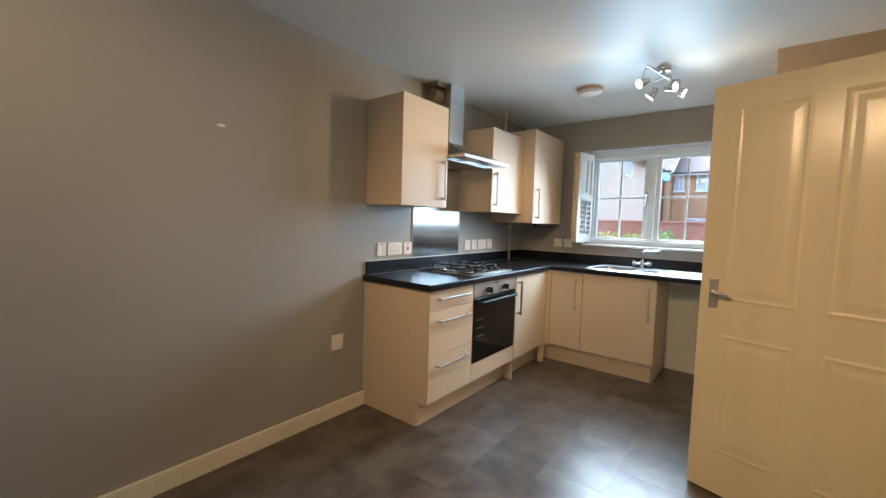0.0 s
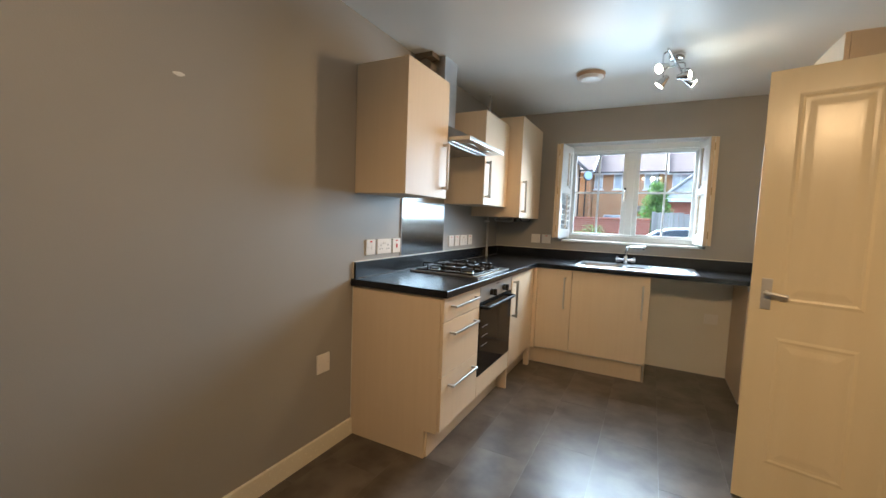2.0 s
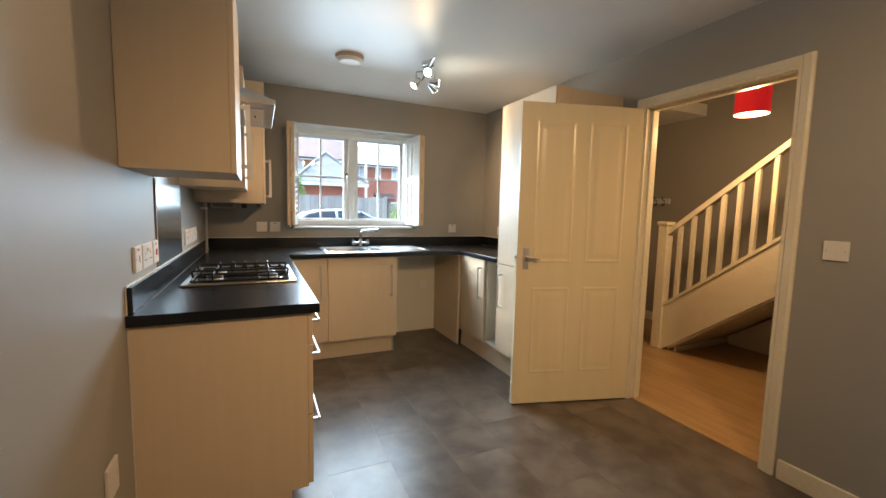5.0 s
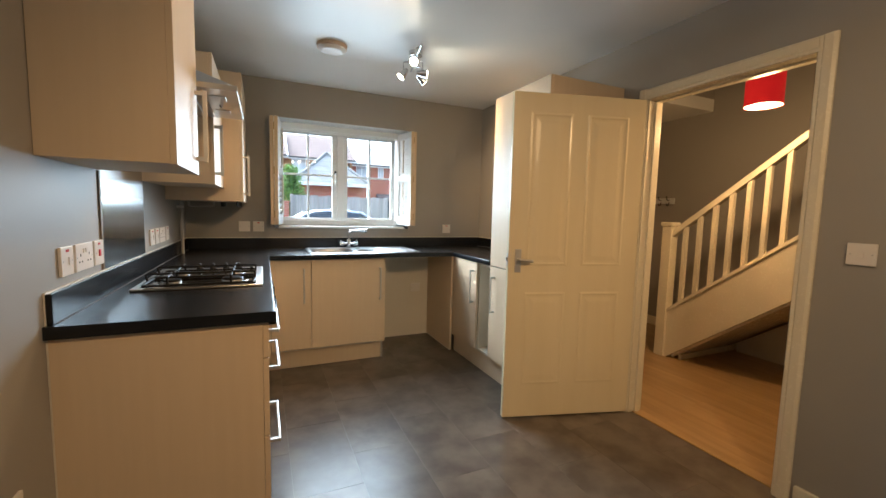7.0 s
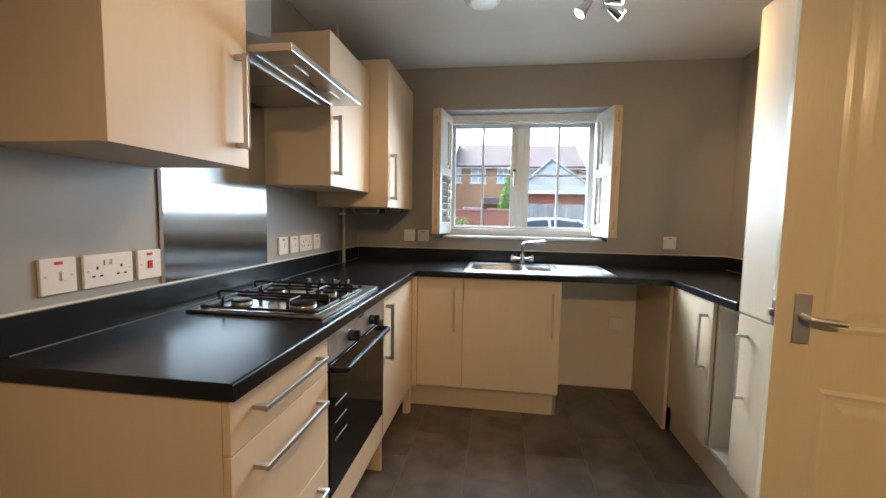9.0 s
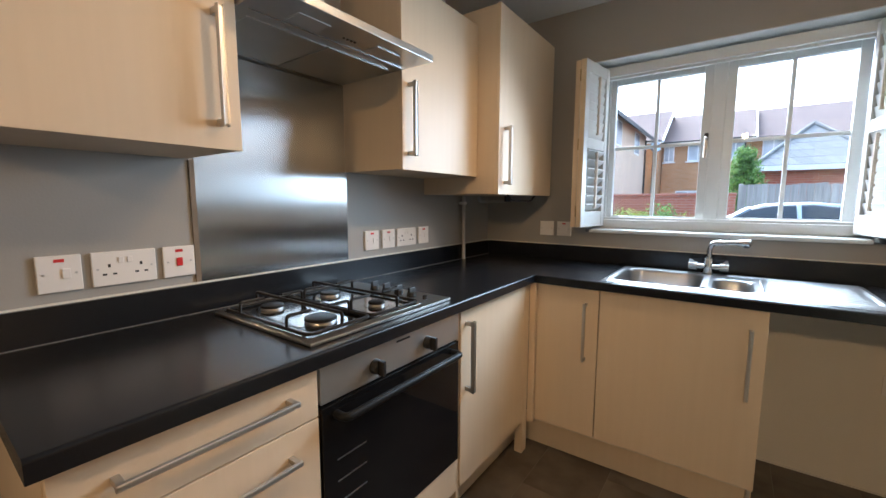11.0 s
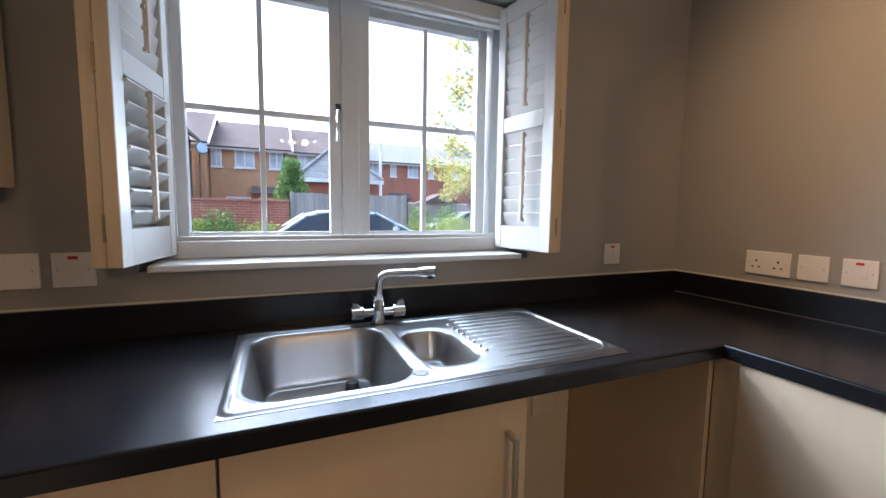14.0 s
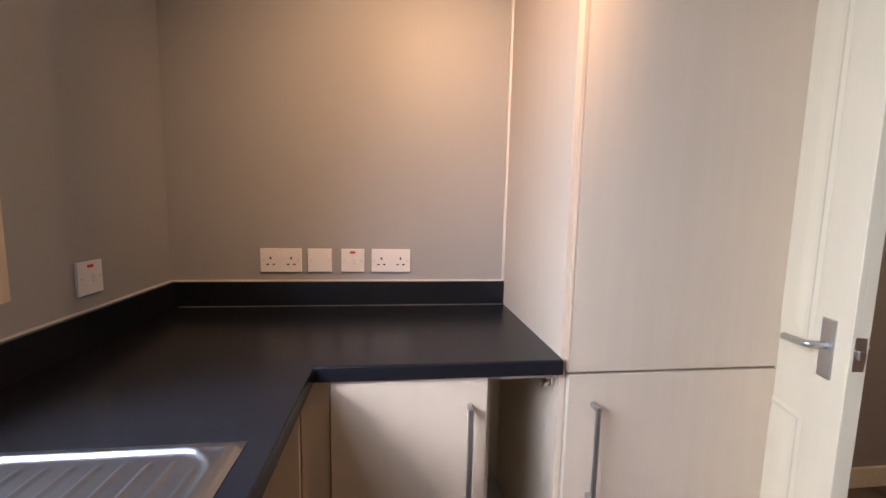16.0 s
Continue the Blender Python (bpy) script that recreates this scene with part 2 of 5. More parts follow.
def bend(points, radius, steps=5):
    """The line through points with its corners rounded."""
    pts = [Vector(p) for p in points]
    out = [pts[0]]
    for a, b, c in zip(pts, pts[1:], pts[2:]):
        r = min(radius, (a - b).length * 0.49, (c - b).length * 0.49)
        s, e = b + (a - b).normalized() * r, b + (c - b).normalized() * r
        for i in range(steps + 1):
            t = i / steps
            out.append(s * (1 - t) ** 2 + b * 2 * t * (1 - t) + e * t * t)
    out.append(pts[-1])
    return out


def tube(points, r, seg=10, bm=None, flat=1.0):
    own = bmesh.new()
    pts = [Vector(p) for p in points]
    rings, side = [], None
    for i, p in enumerate(pts):
        d = (pts[min(i + 1, len(pts) - 1)] - pts[max(i - 1, 0)]).normalized()
        if side is None:
            side = d.orthogonal().normalized()
        side = (side - d * side.dot(d)).normalized()
        up = d.cross(side)
        rings.append([own.verts.new(p + (side * math.cos(a) + up * math.sin(a) * flat) * r) for a in (2 * math.pi * k / seg for k in range(seg))])
    for a, b in zip(rings, rings[1:]):
        for k in range(seg):
            own.faces.new((a[k], a[(k + 1) % seg], b[(k + 1) % seg], b[k]))
    own.faces.new(rings[0][::-1])
    own.faces.new(rings[-1])
    return merge(bm, own)


def prism(outline, axis, a, b, bm=None):
    """A solid with the outline (pairs) swept along an axis from a to b."""
    own = bmesh.new()

    def at(u, v, w):
        return {"x": (w, u, v), "y": (u, w, v), "z": (u, v, w)}[axis]
    low = [own.verts.new(at(u, v, a)) for u, v in outline]
    high = [own.verts.new(at(u, v, b)) for u, v in outline]
    n = len(outline)
    own.faces.new(low)
    own.faces.new(high[::-1])
    for i in range(n):
        own.faces.new((low[i], high[i], high[(i + 1) % n], low[(i + 1) % n]))
    return merge(bm, own)


def setting(name, bm, material, label="", category=""):
    return tagged(link_mesh(name, bm, material), label, category, kind="structure")


def holed_wall(along, a0, a1, t0, t1, z0, z1, holes):
    """A wall along x or y with real rectangular openings (a, b, low, high)."""
    cuts = sorted({a0, a1, *[h[0] for h in holes], *[h[1] for h in holes]})
    bm = bmesh.new()
    for a, b in zip(cuts, cuts[1:]):
        spans, low = [], z0
        for h in sorted(holes, key=lambda h: h[2]):
            if h[0] <= a and b <= h[1]:
                spans.append((low, h[2]))
                low = h[3]
        spans.append((low, z1))
        for lo, hi in spans:
            if hi - lo > 1e-4:
                if along == "x":
                    box(a, b, t0, t1, lo, hi, bm=bm)
                else:
                    box(t0, t1, a, b, lo, hi, bm=bm)
    bmesh.ops.remove_doubles(bm, verts=bm.verts, dist=1e-5)
    twins = {}
    for f in bm.faces:
        twins.setdefault(tuple(round(c, 4) for c in f.calc_center_median()), []).append(f)
    bmesh.ops.delete(bm, geom=[f for g in twins.values() if len(g) > 1 for f in g], context="FACES")
    return bm


# ---- the shell of the rooms ----
CEIL, BACK, RIGHT, HALL_X = 2.35, -5.35, 2.71, 4.78
setting("wall_left", box(-0.12, 0.0, BACK - 0.12, 0.0, -0.12, CEIL), M_WALL, "grey painted kitchen wall beside the cooker", "wall")
setting("wall_window", holed_wall("x", -0.12, HALL_X + 0.12, 0.0, 0.30, -0.12, CEIL, [(0.665, 1.895, 1.085, 2.045)]), M_WALL, "grey painted wall with the kitchen window", "wall")
setting("wall_right", holed_wall("y", BACK, 0.0, RIGHT, RIGHT + 0.11, -0.12, CEIL, [(-2.875, -2.015, -0.2, 1.995)]), M_WALL, "grey painted wall with the hall doorway", "wall")
setting("wall_back", box(0.0, HALL_X + 0.12, BACK - 0.12, BACK, -0.12, CEIL), M_WALL, "plain grey wall closing the dining end", "wall")
setting("wall_hall", box(HALL_X, HALL_X + 0.12, BACK, 0.0, -0.12, 4.9), M_WALL, "grey painted hall wall beside the stairs", "wall")
setting("wall_stairwell", box(RIGHT + 1.17, RIGHT + 1.25, BACK, -1.1, CEIL + 0.12, 4.9), M_WALL, "grey wall above the stairs", "wall")
setting("wall_stairwell_end", box(RIGHT + 1.25, HALL_X, -1.1, -1.02, CEIL + 0.12, 4.9), M_WALL, "grey wall above the foot of the stairs", "wall")
setting("wall_stairwell_back", box(RIGHT + 1.25, HALL_X, BACK - 0.12, BACK, CEIL, 4.9), M_WALL, "grey wall at the head of the stairs", "wall")
setting("ceiling_kitchen", box(0.0, RIGHT, BACK, 0.0, CEIL, CEIL + 0.12), M_CEIL, "white silk-painted kitchen ceiling", "ceiling")
bm = box(RIGHT + 0.11, RIGHT + 1.25, BACK, 0.0, CEIL, CEIL + 0.12)
box(RIGHT + 1.25, HALL_X, -1.1, 0.0, CEIL, CEIL + 0.12, bm=bm)
setting("ceiling_hall", bm, M_CEIL, "white painted hall ceiling", "ceiling")
setting("ceiling_stairwell", box(RIGHT + 1.17, HALL_X + 0.12, BACK - 0.12, -1.0, 4.9, 5.0), M_CEIL, "white ceiling over the stairs", "ceiling")


def baseboard(x0, x1, y0, y1, name="baseboard"):
    bm = box(x0, x1, y0, y1, 0.0, 0.098)
    top = [e for e in bm.edges if all(v.co.z > 0.09 for v in e.verts)]
    bmesh.ops.bevel(bm, geom=top, offset=0.006, segments=3, profile=0.5, affect="EDGES")
    return setting(name, bm, M_TRIM, "cream gloss-painted skirting board", "skirting")


baseboard(0.0, 0.016, BACK, -2.324)
baseboard(0.016, RIGHT - 0.016, BACK, BACK + 0.016)
baseboard(RIGHT - 0.016, RIGHT, BACK + 0.016, -2.932)
baseboard(HALL_X - 0.016, HALL_X, BACK, -0.016)
baseboard(RIGHT + 0.11, HALL_X - 0.016, -0.016, 0.0)
baseboard(RIGHT + 0.11, RIGHT + 0.126, -1.955, -0.016)
baseboard(RIGHT + 0.11, RIGHT + 0.126, BACK, -2.935)

# doorway: lining and architraves on both faces
door_frame = thing("door_frame", (RIGHT, -2.445, 0), "cream gloss-painted door lining with moulded architrave", "door frame", kind="structure")
part("lining", box(RIGHT - 0.002, RIGHT + 0.112, -2.045, -2.0145, 0, 1.966, 0.002), M_TRIM, door_frame)
part("lining", box(RIGHT - 0.002, RIGHT + 0.112, -2.8755, -2.845, 0, 1.966, 0.002), M_TRIM, door_frame)
part("lining_head", box(RIGHT - 0.002, RIGHT + 0.112, -2.8755, -2.0145, 1.966, 1.996, 0.002), M_TRIM, door_frame)
part("door_stop", box(RIGHT + 0.045, RIGHT + 0.085, -2.0575, -2.045, 0, 1.954, 0.002), M_TRIM, door_frame)
part("door_stop", box(RIGHT + 0.045, RIGHT + 0.085, -2.845, -2.8325, 0, 1.954, 0.002), M_TRIM, door_frame)
part("door_stop", box(RIGHT + 0.045, RIGHT + 0.085, -2.845, -2.045, 1.954, 1.966, 0.002), M_TRIM, door_frame)
for face, out in ((RIGHT, -1), (RIGHT + 0.11, 1)):
    def moulded(u0, u1):
        w = u1 - u0
        return [(u0, 0), (u0, 0.012), (u0 + w * 0.2, 0.012), (u0 + w * 0.3, 0.016), (u0 + w * 0.8, 0.019), (u1, 0.012), (u1, 0)]
    for y0, y1 in ((-2.037, -1.975), (-2.853, -2.915)):
        prof = [(face + out * (h - 0.0005), u) for u, h in moulded(y0, y1)]
        part("architrave", prism(prof, "z", 0, 2.031), M_TRIM, door_frame)
    prof = [(face + out * (h - 0.0005), u) for u, h in moulded(1.969, 2.031)]
    part("architrave", prism(prof, "y", -2.853, -2.037), M_TRIM, door_frame)


# ---- fitted kitchen ----
def block(mid, u, lu, v, lv, w, lw, bev):
    """A bevelled block round its middle, turned along the three directions u, v and w."""
    own = bmesh.new()
    bmesh.ops.create_cube(own, size=1.0)
    for c in own.verts:
        c.co = mid + u * c.co.x * lu + v * c.co.y * lv + w * c.co.z * lw
    bmesh.ops.bevel(own, geom=own.edges[:], offset=bev, segments=2, profile=0.5, affect="EDGES")
    return own


def bar_handle(parent, base, out, along, length, name="handle"):
    """A flat satin bar on two square feet: base is its middle on the front."""
    base, out, along = Vector(base), Vector(out), Vector(along)
    a, b = base - along * length / 2, base + along * length / 2
    bar = part(name, block(base + out * 0.0335, along, length, out.cross(along), 0.0135, out, 0.009, 0.003), M_HANDLE, parent, "brushed steel bar handle")
    across = out.cross(along)
    for s, e in ((a, 1), (b, -1)):
        p = s + along * e * 0.0085
        part("foot", block(p + out * 0.0145, along, 0.013, across, 0.0115, out, 0.029, 0.0012), M_HANDLE, bar)
    return bar


def front_x(parent, x, y0, y1, z0, z1, name="door", face=1, gap=0.0015, mat=None):
    a, b = (x, x + 0.018 * face) if face > 0 else (x + 0.018 * face, x)
    return part(name, box(a, b, min(y0, y1) + gap, max(y0, y1) - gap, z0, z1, 0.0012), mat or M_MAPLE, parent)


def front_y(parent, y, x0, x1, z0, z1, name="door"):
    return part(name, box(x0 + 0.0015, x1 - 0.0015, y - 0.018, y, z0, z1, 0.0012), M_MAPLE, parent)


BASE_TOP = 0.872
# drawer unit at the end of the cooker run
drawers = thing("drawer_unit", (0.3, -2.08, 0), "pale maple base unit with three drawers and steel handles", "cabinet", "fitted kitchen units")
part("side_panel", prism([(0.001, 0), (0.493, 0), (0.493, 0.152), (0.566, 0.152), (0.566, BASE_TOP), (0.001, BASE_TOP)], "y", -2.322, -2.304), M_MAPLE, drawers)
part("body", box(0.002, 0.566, -2.303, -1.848, 0.152, BASE_TOP - 0.001), M_INSIDE, drawers)
for z0, z1, zh in ((0.742, 0.868, 0.814), (0.457, 0.738, 0.674), (0.166, 0.453, 0.392)):
    d = front_x(drawers, 0.567, -2.322, -1.848, z0, z1, "drawer_front")
    bar_handle(d, (0.5855, -2.085, zh), (1, 0, 0), (0, 1, 0), 0.33)
# oven
oven = thing("built_in_oven", (0.3, -1.54, 0.152), "built-in single oven with steel control panel and black glass door", "oven")
part("body", box(0.01, 0.560, -1.840, -1.240, 0.29, BASE_TOP - 0.002), M_BLACK, oven)
part("control_panel", box(0.560, 0.586, -1.842, -1.240, 0.764, 0.866, 0.002), M_HANDLE, oven, "brushed steel control panel")
for y in (-1.66, -1.424):
    k = part("knob", rod((0.586, y, 0.805), (0.606, y, 0.805), 0.022, 0.019, 20, bev=0.002), M_BLACK, oven, "black control knob", smooth=True)
    part("grip", box(0.604, 0.626, y - 0.006, y + 0.006, 0.784, 0.826, 0.002), M_BLACK, k)
part("badge", box(0.586, 0.5875, -1.57, -1.51, 0.845, 0.851), M_DARK, oven, "small dark maker's mark")
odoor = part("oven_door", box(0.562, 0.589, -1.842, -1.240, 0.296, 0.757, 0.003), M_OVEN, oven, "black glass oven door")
part("handle", tube(bend([(0.588, -1.80, 0.728), (0.628, -1.80, 0.728), (0.628, -1.282, 0.728), (0.588, -1.282, 0.728)], 0.03, 6), 0.011, 10), M_MATT, odoor, "black curved oven handle", smooth=True)
# pale bars laid on the glass imitate the glint of shelf rails inside
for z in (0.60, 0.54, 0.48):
    part("rail_glint", box(0.5885, 0.5895, -1.80, -1.70, z, z + 0.004), M_STEEL, odoor, "steel bar on the glass imitating a shelf rail's glint")
oven_housing = thing("oven_housing", (0.3, -1.54, 0), "pale maple oven housing with filler panel under the oven", "cabinet", "fitted kitchen units")
part("bottom_panel", box(0.567, 0.585, -1.846, -1.240, 0.166, 0.291, 0.0012), M_MAPLE, oven_housing)
part("shelf", box(0.01, 0.566, -1.846, -1.240, 0.152, 0.17), M_INSIDE, oven_housing)
part("side_panel", box(0.002, 0.578, -1.2385, -1.2215, 0.0, BASE_TOP - 0.001), M_MAPLE, oven_housing)
# cupboard between oven and corner
corner_unit = thing("base_cupboard", (0.3, -0.93, 0), "pale maple base cupboard with one door beside the oven", "cabinet", "fitted kitchen units")
part("body", box(0.002, 0.566, -1.2205, -0.662, 0.152, BASE_TOP - 0.001), M_INSIDE, corner_unit)
d = front_x(corner_unit, 0.567, -1.2215, -0.66, 0.166, 0.868)
bar_handle(d, (0.5855, -1.186, 0.682), (1, 0, 0), (0, 0, 1), 0.272)
part("corner_post", box(0.545, 0.585, -0.658, -0.606, 0.0, 0.868, 0.0015), M_MAPLE, corner_unit)
part("corner_post", box(0.586, 0.6155, -0.6055, -0.568, 0.152, 0.868, 0.0015), M_MAPLE, corner_unit)
plinth = thing("plinth", (0.48, -1.4, 0), "pale maple plinth board under the cooker run", "plinth", "fitted kitchen units")
part("board", box(0.484, 0.502, -2.3035, -1.239, 0.001, 0.151), M_MAPLE, plinth)
part("board", box(0.484, 0.502, -1.221, -0.50, 0.001, 0.151), M_MAPLE, plinth)
# sink unit
sink_unit = thing("sink_cupboard", (1.06, -0.3, 0), "pale maple double sink cupboard with two doors", "cabinet", "fitted kitchen units")
part("body", box(0.618, 1.484, -0.566, -0.06, 0.152, 0.72), M_INSIDE, sink_unit)
part("side_panel", prism([(-0.566, 0.152), (-0.566, 0.871), (-0.002, 0.871), (-0.002, 0.0), (-0.51, 0.0), (-0.51, 0.152)], "x", 1.485, 1.502), M_MAPLE, sink_unit)
d = front_y(sink_unit, -0.567, 0.617, 0.908, 0.166, 0.868)
bar_handle(d, (0.853, -0.5855, 0.668), (0, -1, 0), (0, 0, 1), 0.272)
d = front_y(sink_unit, -0.567, 0.910, 1.503, 0.166, 0.868)
bar_handle(d, (1.453, -0.5855, 0.660), (0, -1, 0), (0, 0, 1), 0.272)
plinth2 = thing("plinth", (1.0, -0.5, 0), "pale maple plinth board under the sink cupboard", "plinth", "fitted kitchen units")
part("board", box(0.503, 1.482, -0.518, -0.50, 0.001, 0.151), M_MAPLE, plinth2)
part("end_clip", box(1.486, 1.498, -0.522, -0.512, 0.0, 0.148), M_STEEL, plinth2, "metal end of the plinth")
# end panel on the far side of the appliance gap
gap_panel = thing("end_panel", (2.13, -0.3, 0), "pale maple end panel beside the empty appliance space", "panel", "fitted kitchen units")
part("board", prism([(-0.572, 0.0), (-0.572, 0.871), (-0.002, 0.871), (-0.002, 0.0)], "x", 2.119, 2.137), M_MAPLE, gap_panel)
part("sealant", box(2.117, 2.1195, -0.572, -0.02, 0.0, 0.004), M_CAULK, gap_panel, "white sealant along the foot")
back_board = thing("back_board", (1.8, -0.01, 0), "cream board behind the empty appliance space", "panel", "fitted kitchen units")
part("board", box(1.5035, 2.1165, -0.012, -0.0005, 0.0, 0.8705), M_CREAM, back_board)
part("sealant", box(1.5035, 2.1165, -0.018, -0.0122, 0.0, 0.006), M_CAULK, back_board)
# right-hand run: corner cupboard with one door gone
right_unit = thing("base_cupboard", (2.4, -0.9, 0), "pale maple corner cupboard with one door missing beside the tall unit", "cabinet", "fitted kitchen units")
part("corner_post", box(2.138, 2.158, -0.643, -0.574, 0.152, 0.868, 0.0012), M_MAPLE, right_unit)
part("back", box(2.69, 2.706, -1.2245, -0.6, 0.152, 0.871), M_INSIDE, right_unit)
part("bottom", box(2.146, 2.689, -1.2245, -0.645, 0.152, 0.17), M_INSIDE, right_unit)
part("divider", box(2.148, 2.689, -1.046, -1.030, 0.171, 0.852), M_CREAM, right_unit)
part("top_rail", box(2.146, 2.24, -1.2245, -0.645, 0.853, 0.871), M_INSIDE, right_unit)
d = front_x(right_unit, 2.144, -0.645, -1.034, 0.166, 0.868, face=-1)
bar_handle(d, (2.1255, -0.985, 0.668), (-1, 0, 0), (0, 0, 1), 0.272)
hinge = part("hinge", box(2.165, 2.195, -1.2235, -1.20, 0.82, 0.845, 0.002), M_CHROME, right_unit, "steel cupboard hinge left without its door")
part("arm", rod((2.165, -1.205, 0.832), (2.15, -1.185, 0.832), 0.006), M_CHROME, hinge)
plinth3 = thing("plinth", (2.2, -1.2, 0), "pale maple plinth board under the tall unit", "plinth", "fitted kitchen units")
part("board", box(2.162, 2.180, -1.833, -0.574, 0.001, 0.151), M_MAPLE, plinth3)
# tall larder unit
tall = thing("larder_unit", (2.42, -1.54, 0), "tall pale maple larder unit with two doors", "cabinet", "fitted kitchen units")
part("side_panel", box(2.140, 2.708, -1.243, -1.226, 0.152, 2.082, 0.001), M_MAPLE, tall)
part("side_panel", box(2.140, 2.708, -1.851, -1.834, 0.0, 2.082, 0.001), M_MAPLE, tall)
part("body", box(2.142, 2.706, -1.833, -1.244, 0.153, 2.081), M_INSIDE, tall)
d = front_x(tall, 2.139, -1.243, -1.851, 0.166, 0.868, face=-1)
bar_handle(d, (2.1205, -1.311, 0.662), (-1, 0, 0), (0, 0, 1), 0.272)
d = front_x(tall, 2.139, -1.243, -1.851, 0.876, 2.082, face=-1)
part("edge_strip", box(2.121, 2.139, -1.2425, -1.2405, 0.876, 2.08), M_EDGE, d)
part("sealant", box(2.697, 2.7095, -1.2258, -1.218, 1.004, 2.08), M_CAULK, tall, "white sealant against the wall")

# worktops
top = thing("worktop", (0.3, -1.4, BASE_TOP), "black laminate worktop and upstand running round three walls", "worktop")


def worktop_slab(xs, ys, kept):
    """One slab over the kept cells of a grid, its front edges rounded."""
    own = bmesh.new()
    vs = {}

    def corner(i, j):
        if (i, j) not in vs:
            vs[i, j] = own.verts.new((xs[i], ys[j], BASE_TOP))
        return vs[i, j]
    for i in range(len(xs) - 1):
        for j in range(len(ys) - 1):
            if kept((xs[i] + xs[i + 1]) / 2, (ys[j] + ys[j + 1]) / 2):
                own.faces.new((corner(i, j), corner(i + 1, j), corner(i + 1, j + 1), corner(i, j + 1)))
    r = bmesh.ops.extrude_face_region(own, geom=own.faces[:])
    bmesh.ops.translate(own, vec=(0, 0, 0.038), verts=[g for g in r["geom"] if isinstance(g, bmesh.types.BMVert)])

    def front(e):
        m = (e.verts[0].co + e.verts[1].co) / 2
        if min(v.co.z for v in e.verts) < 0.9:
            return False
        if abs(m.y + 0.61) < 1e-4:
            return 0.61 < m.x < 2.117
        return m.y < -0.61 and (abs(m.x - 0.61) < 1e-4 or abs(m.x - 2.117) < 1e-4)
    bmesh.ops.bevel(own, geom=[e for e in own.edges if front(e)], offset=0.007, segments=4, profile=0.5, affect="EDGES")
    return own


def on_top(x, y):
    if 0.92 < x < 1.81 and -0.55 < y < -0.095:
        return False
    return y > -0.61 or x < 0.61 or (x > 2.117 and y > -1.2255)


part("slab", worktop_slab((0.001, 0.61, 0.92, 1.81, 2.117, 2.708), (-2.342, -1.2255, -0.61, -0.55, -0.095, -0.001), on_top), M_TOP, top)
part("upstand", box(0.001, 0.019, -2.322, -0.019, 0.9105, 1.001, 0.001), M_TOP, top)
part("upstand", box(0.019, 2.690, -0.019, -0.001, 0.9105, 1.001, 0.001), M_TOP, top)
part("upstand", box(2.690, 2.708, -1.2255, -0.001, 0.9105, 1.001, 0.001), M_TOP, top)
part("sealant", box(0.0005, 0.006, -2.322, -0.002, 1.0005, 1.006), M_CAULK, top)
part("sealant", box(0.006, 2.704, -0.006, -0.0005, 1.0005, 1.006), M_CAULK, top)
part("sealant", box(2.703, 2.7095, -1.218, -0.006, 1.0005, 1.006), M_CAULK, top)
part("sealant", box(0.0005, 0.004, -2.326, -2.3225, 0.11, 1.004), M_CAULK, top)
part("sealant_bead", box(0.0192, 0.0212, -2.30, -0.03, 0.9102, 0.9118), M_GROUT, top)
part("sealant_bead", box(2.6878, 2.6898, -1.22, -0.03, 0.9102, 0.9118), M_GROUT, top)


# wall cabinets
def wall_cabinet(y0, y1, depth, z0, z1, handle_y, label, handle_z):
    w = thing("wall_cabinet", (depth / 2, (y0 + y1) / 2, z0), label, "cabinet", "wall cabinets")
    part("body", box(0.001, depth - 0.019, y0 + 0.0005, y1 - 0.0005, z0 + 0.002, z1 - 0.002, 0.0008), M_MAPLE, w)
    part("edge_strip", box(depth - 0.0188, depth - 0.0182, y0 + 0.001, y1 - 0.001, z0 + 0.002, z1 - 0.002), M_EDGE, w)
    dd = part("door", box(depth - 0.018, depth, y0 - 0.001, y1 - 0.001, z0, z1, 0.0012), M_MAPLE, w)
    bar_handle(dd, (depth + 0.0005, handle_y, handle_z), (1, 0, 0), (0, 0, 1), 0.272)
    return w


wall_cabinet(-2.325, -1.866, 0.335, 1.388, 2.086, -1.922, "pale maple wall cabinet with one door and steel handle", 1.577)
wall_cabinet(-1.250, -0.705, 0.335, 1.383, 2.084, -1.213, "pale maple wall cabinet beside the cooker hood", 1.573)
boiler = wall_cabinet(-0.703, -0.034, 0.453, 1.297, 2.160, -0.646, "taller, deeper pale maple boiler cabinet in the corner", 1.482)
part("filler", box(0.001, 0.42, -0.0335, -0.001, 1.30, 2.155), M_MAPLE, boiler)
pipes = thing("boiler_pipes", (0.05, -0.36, 0.91), "grey painted boiler pipes under the corner cabinet", "pipe")
part("pipe", rod((0.032, -0.352, 0.911), (0.032, -0.352, 1.296), 0.011), M_PIPE, pipes, smooth=True)
part("clip", box(0.001, 0.046, -0.366, -0.338, 1.245, 1.262, 0.003), M_PLASTIC, pipes)
part("pipe", tube(bend([(0.06, -0.22, 1.296), (0.06, -0.22, 1.262), (0.22, -0.16, 1.262), (0.22, -0.16, 1.296)], 0.025), 0.008), M_PIPE, pipes, smooth=True)
part("flex", tube(bend([(0.40, -0.50, 1.298), (0.40, -0.46, 1.270), (0.415, -0.24, 1.264), (0.415, -0.18, 1.298)], 0.03), 0.006, 8), M_BLACK, pipes, "black cable looped under the cabinet", smooth=True)
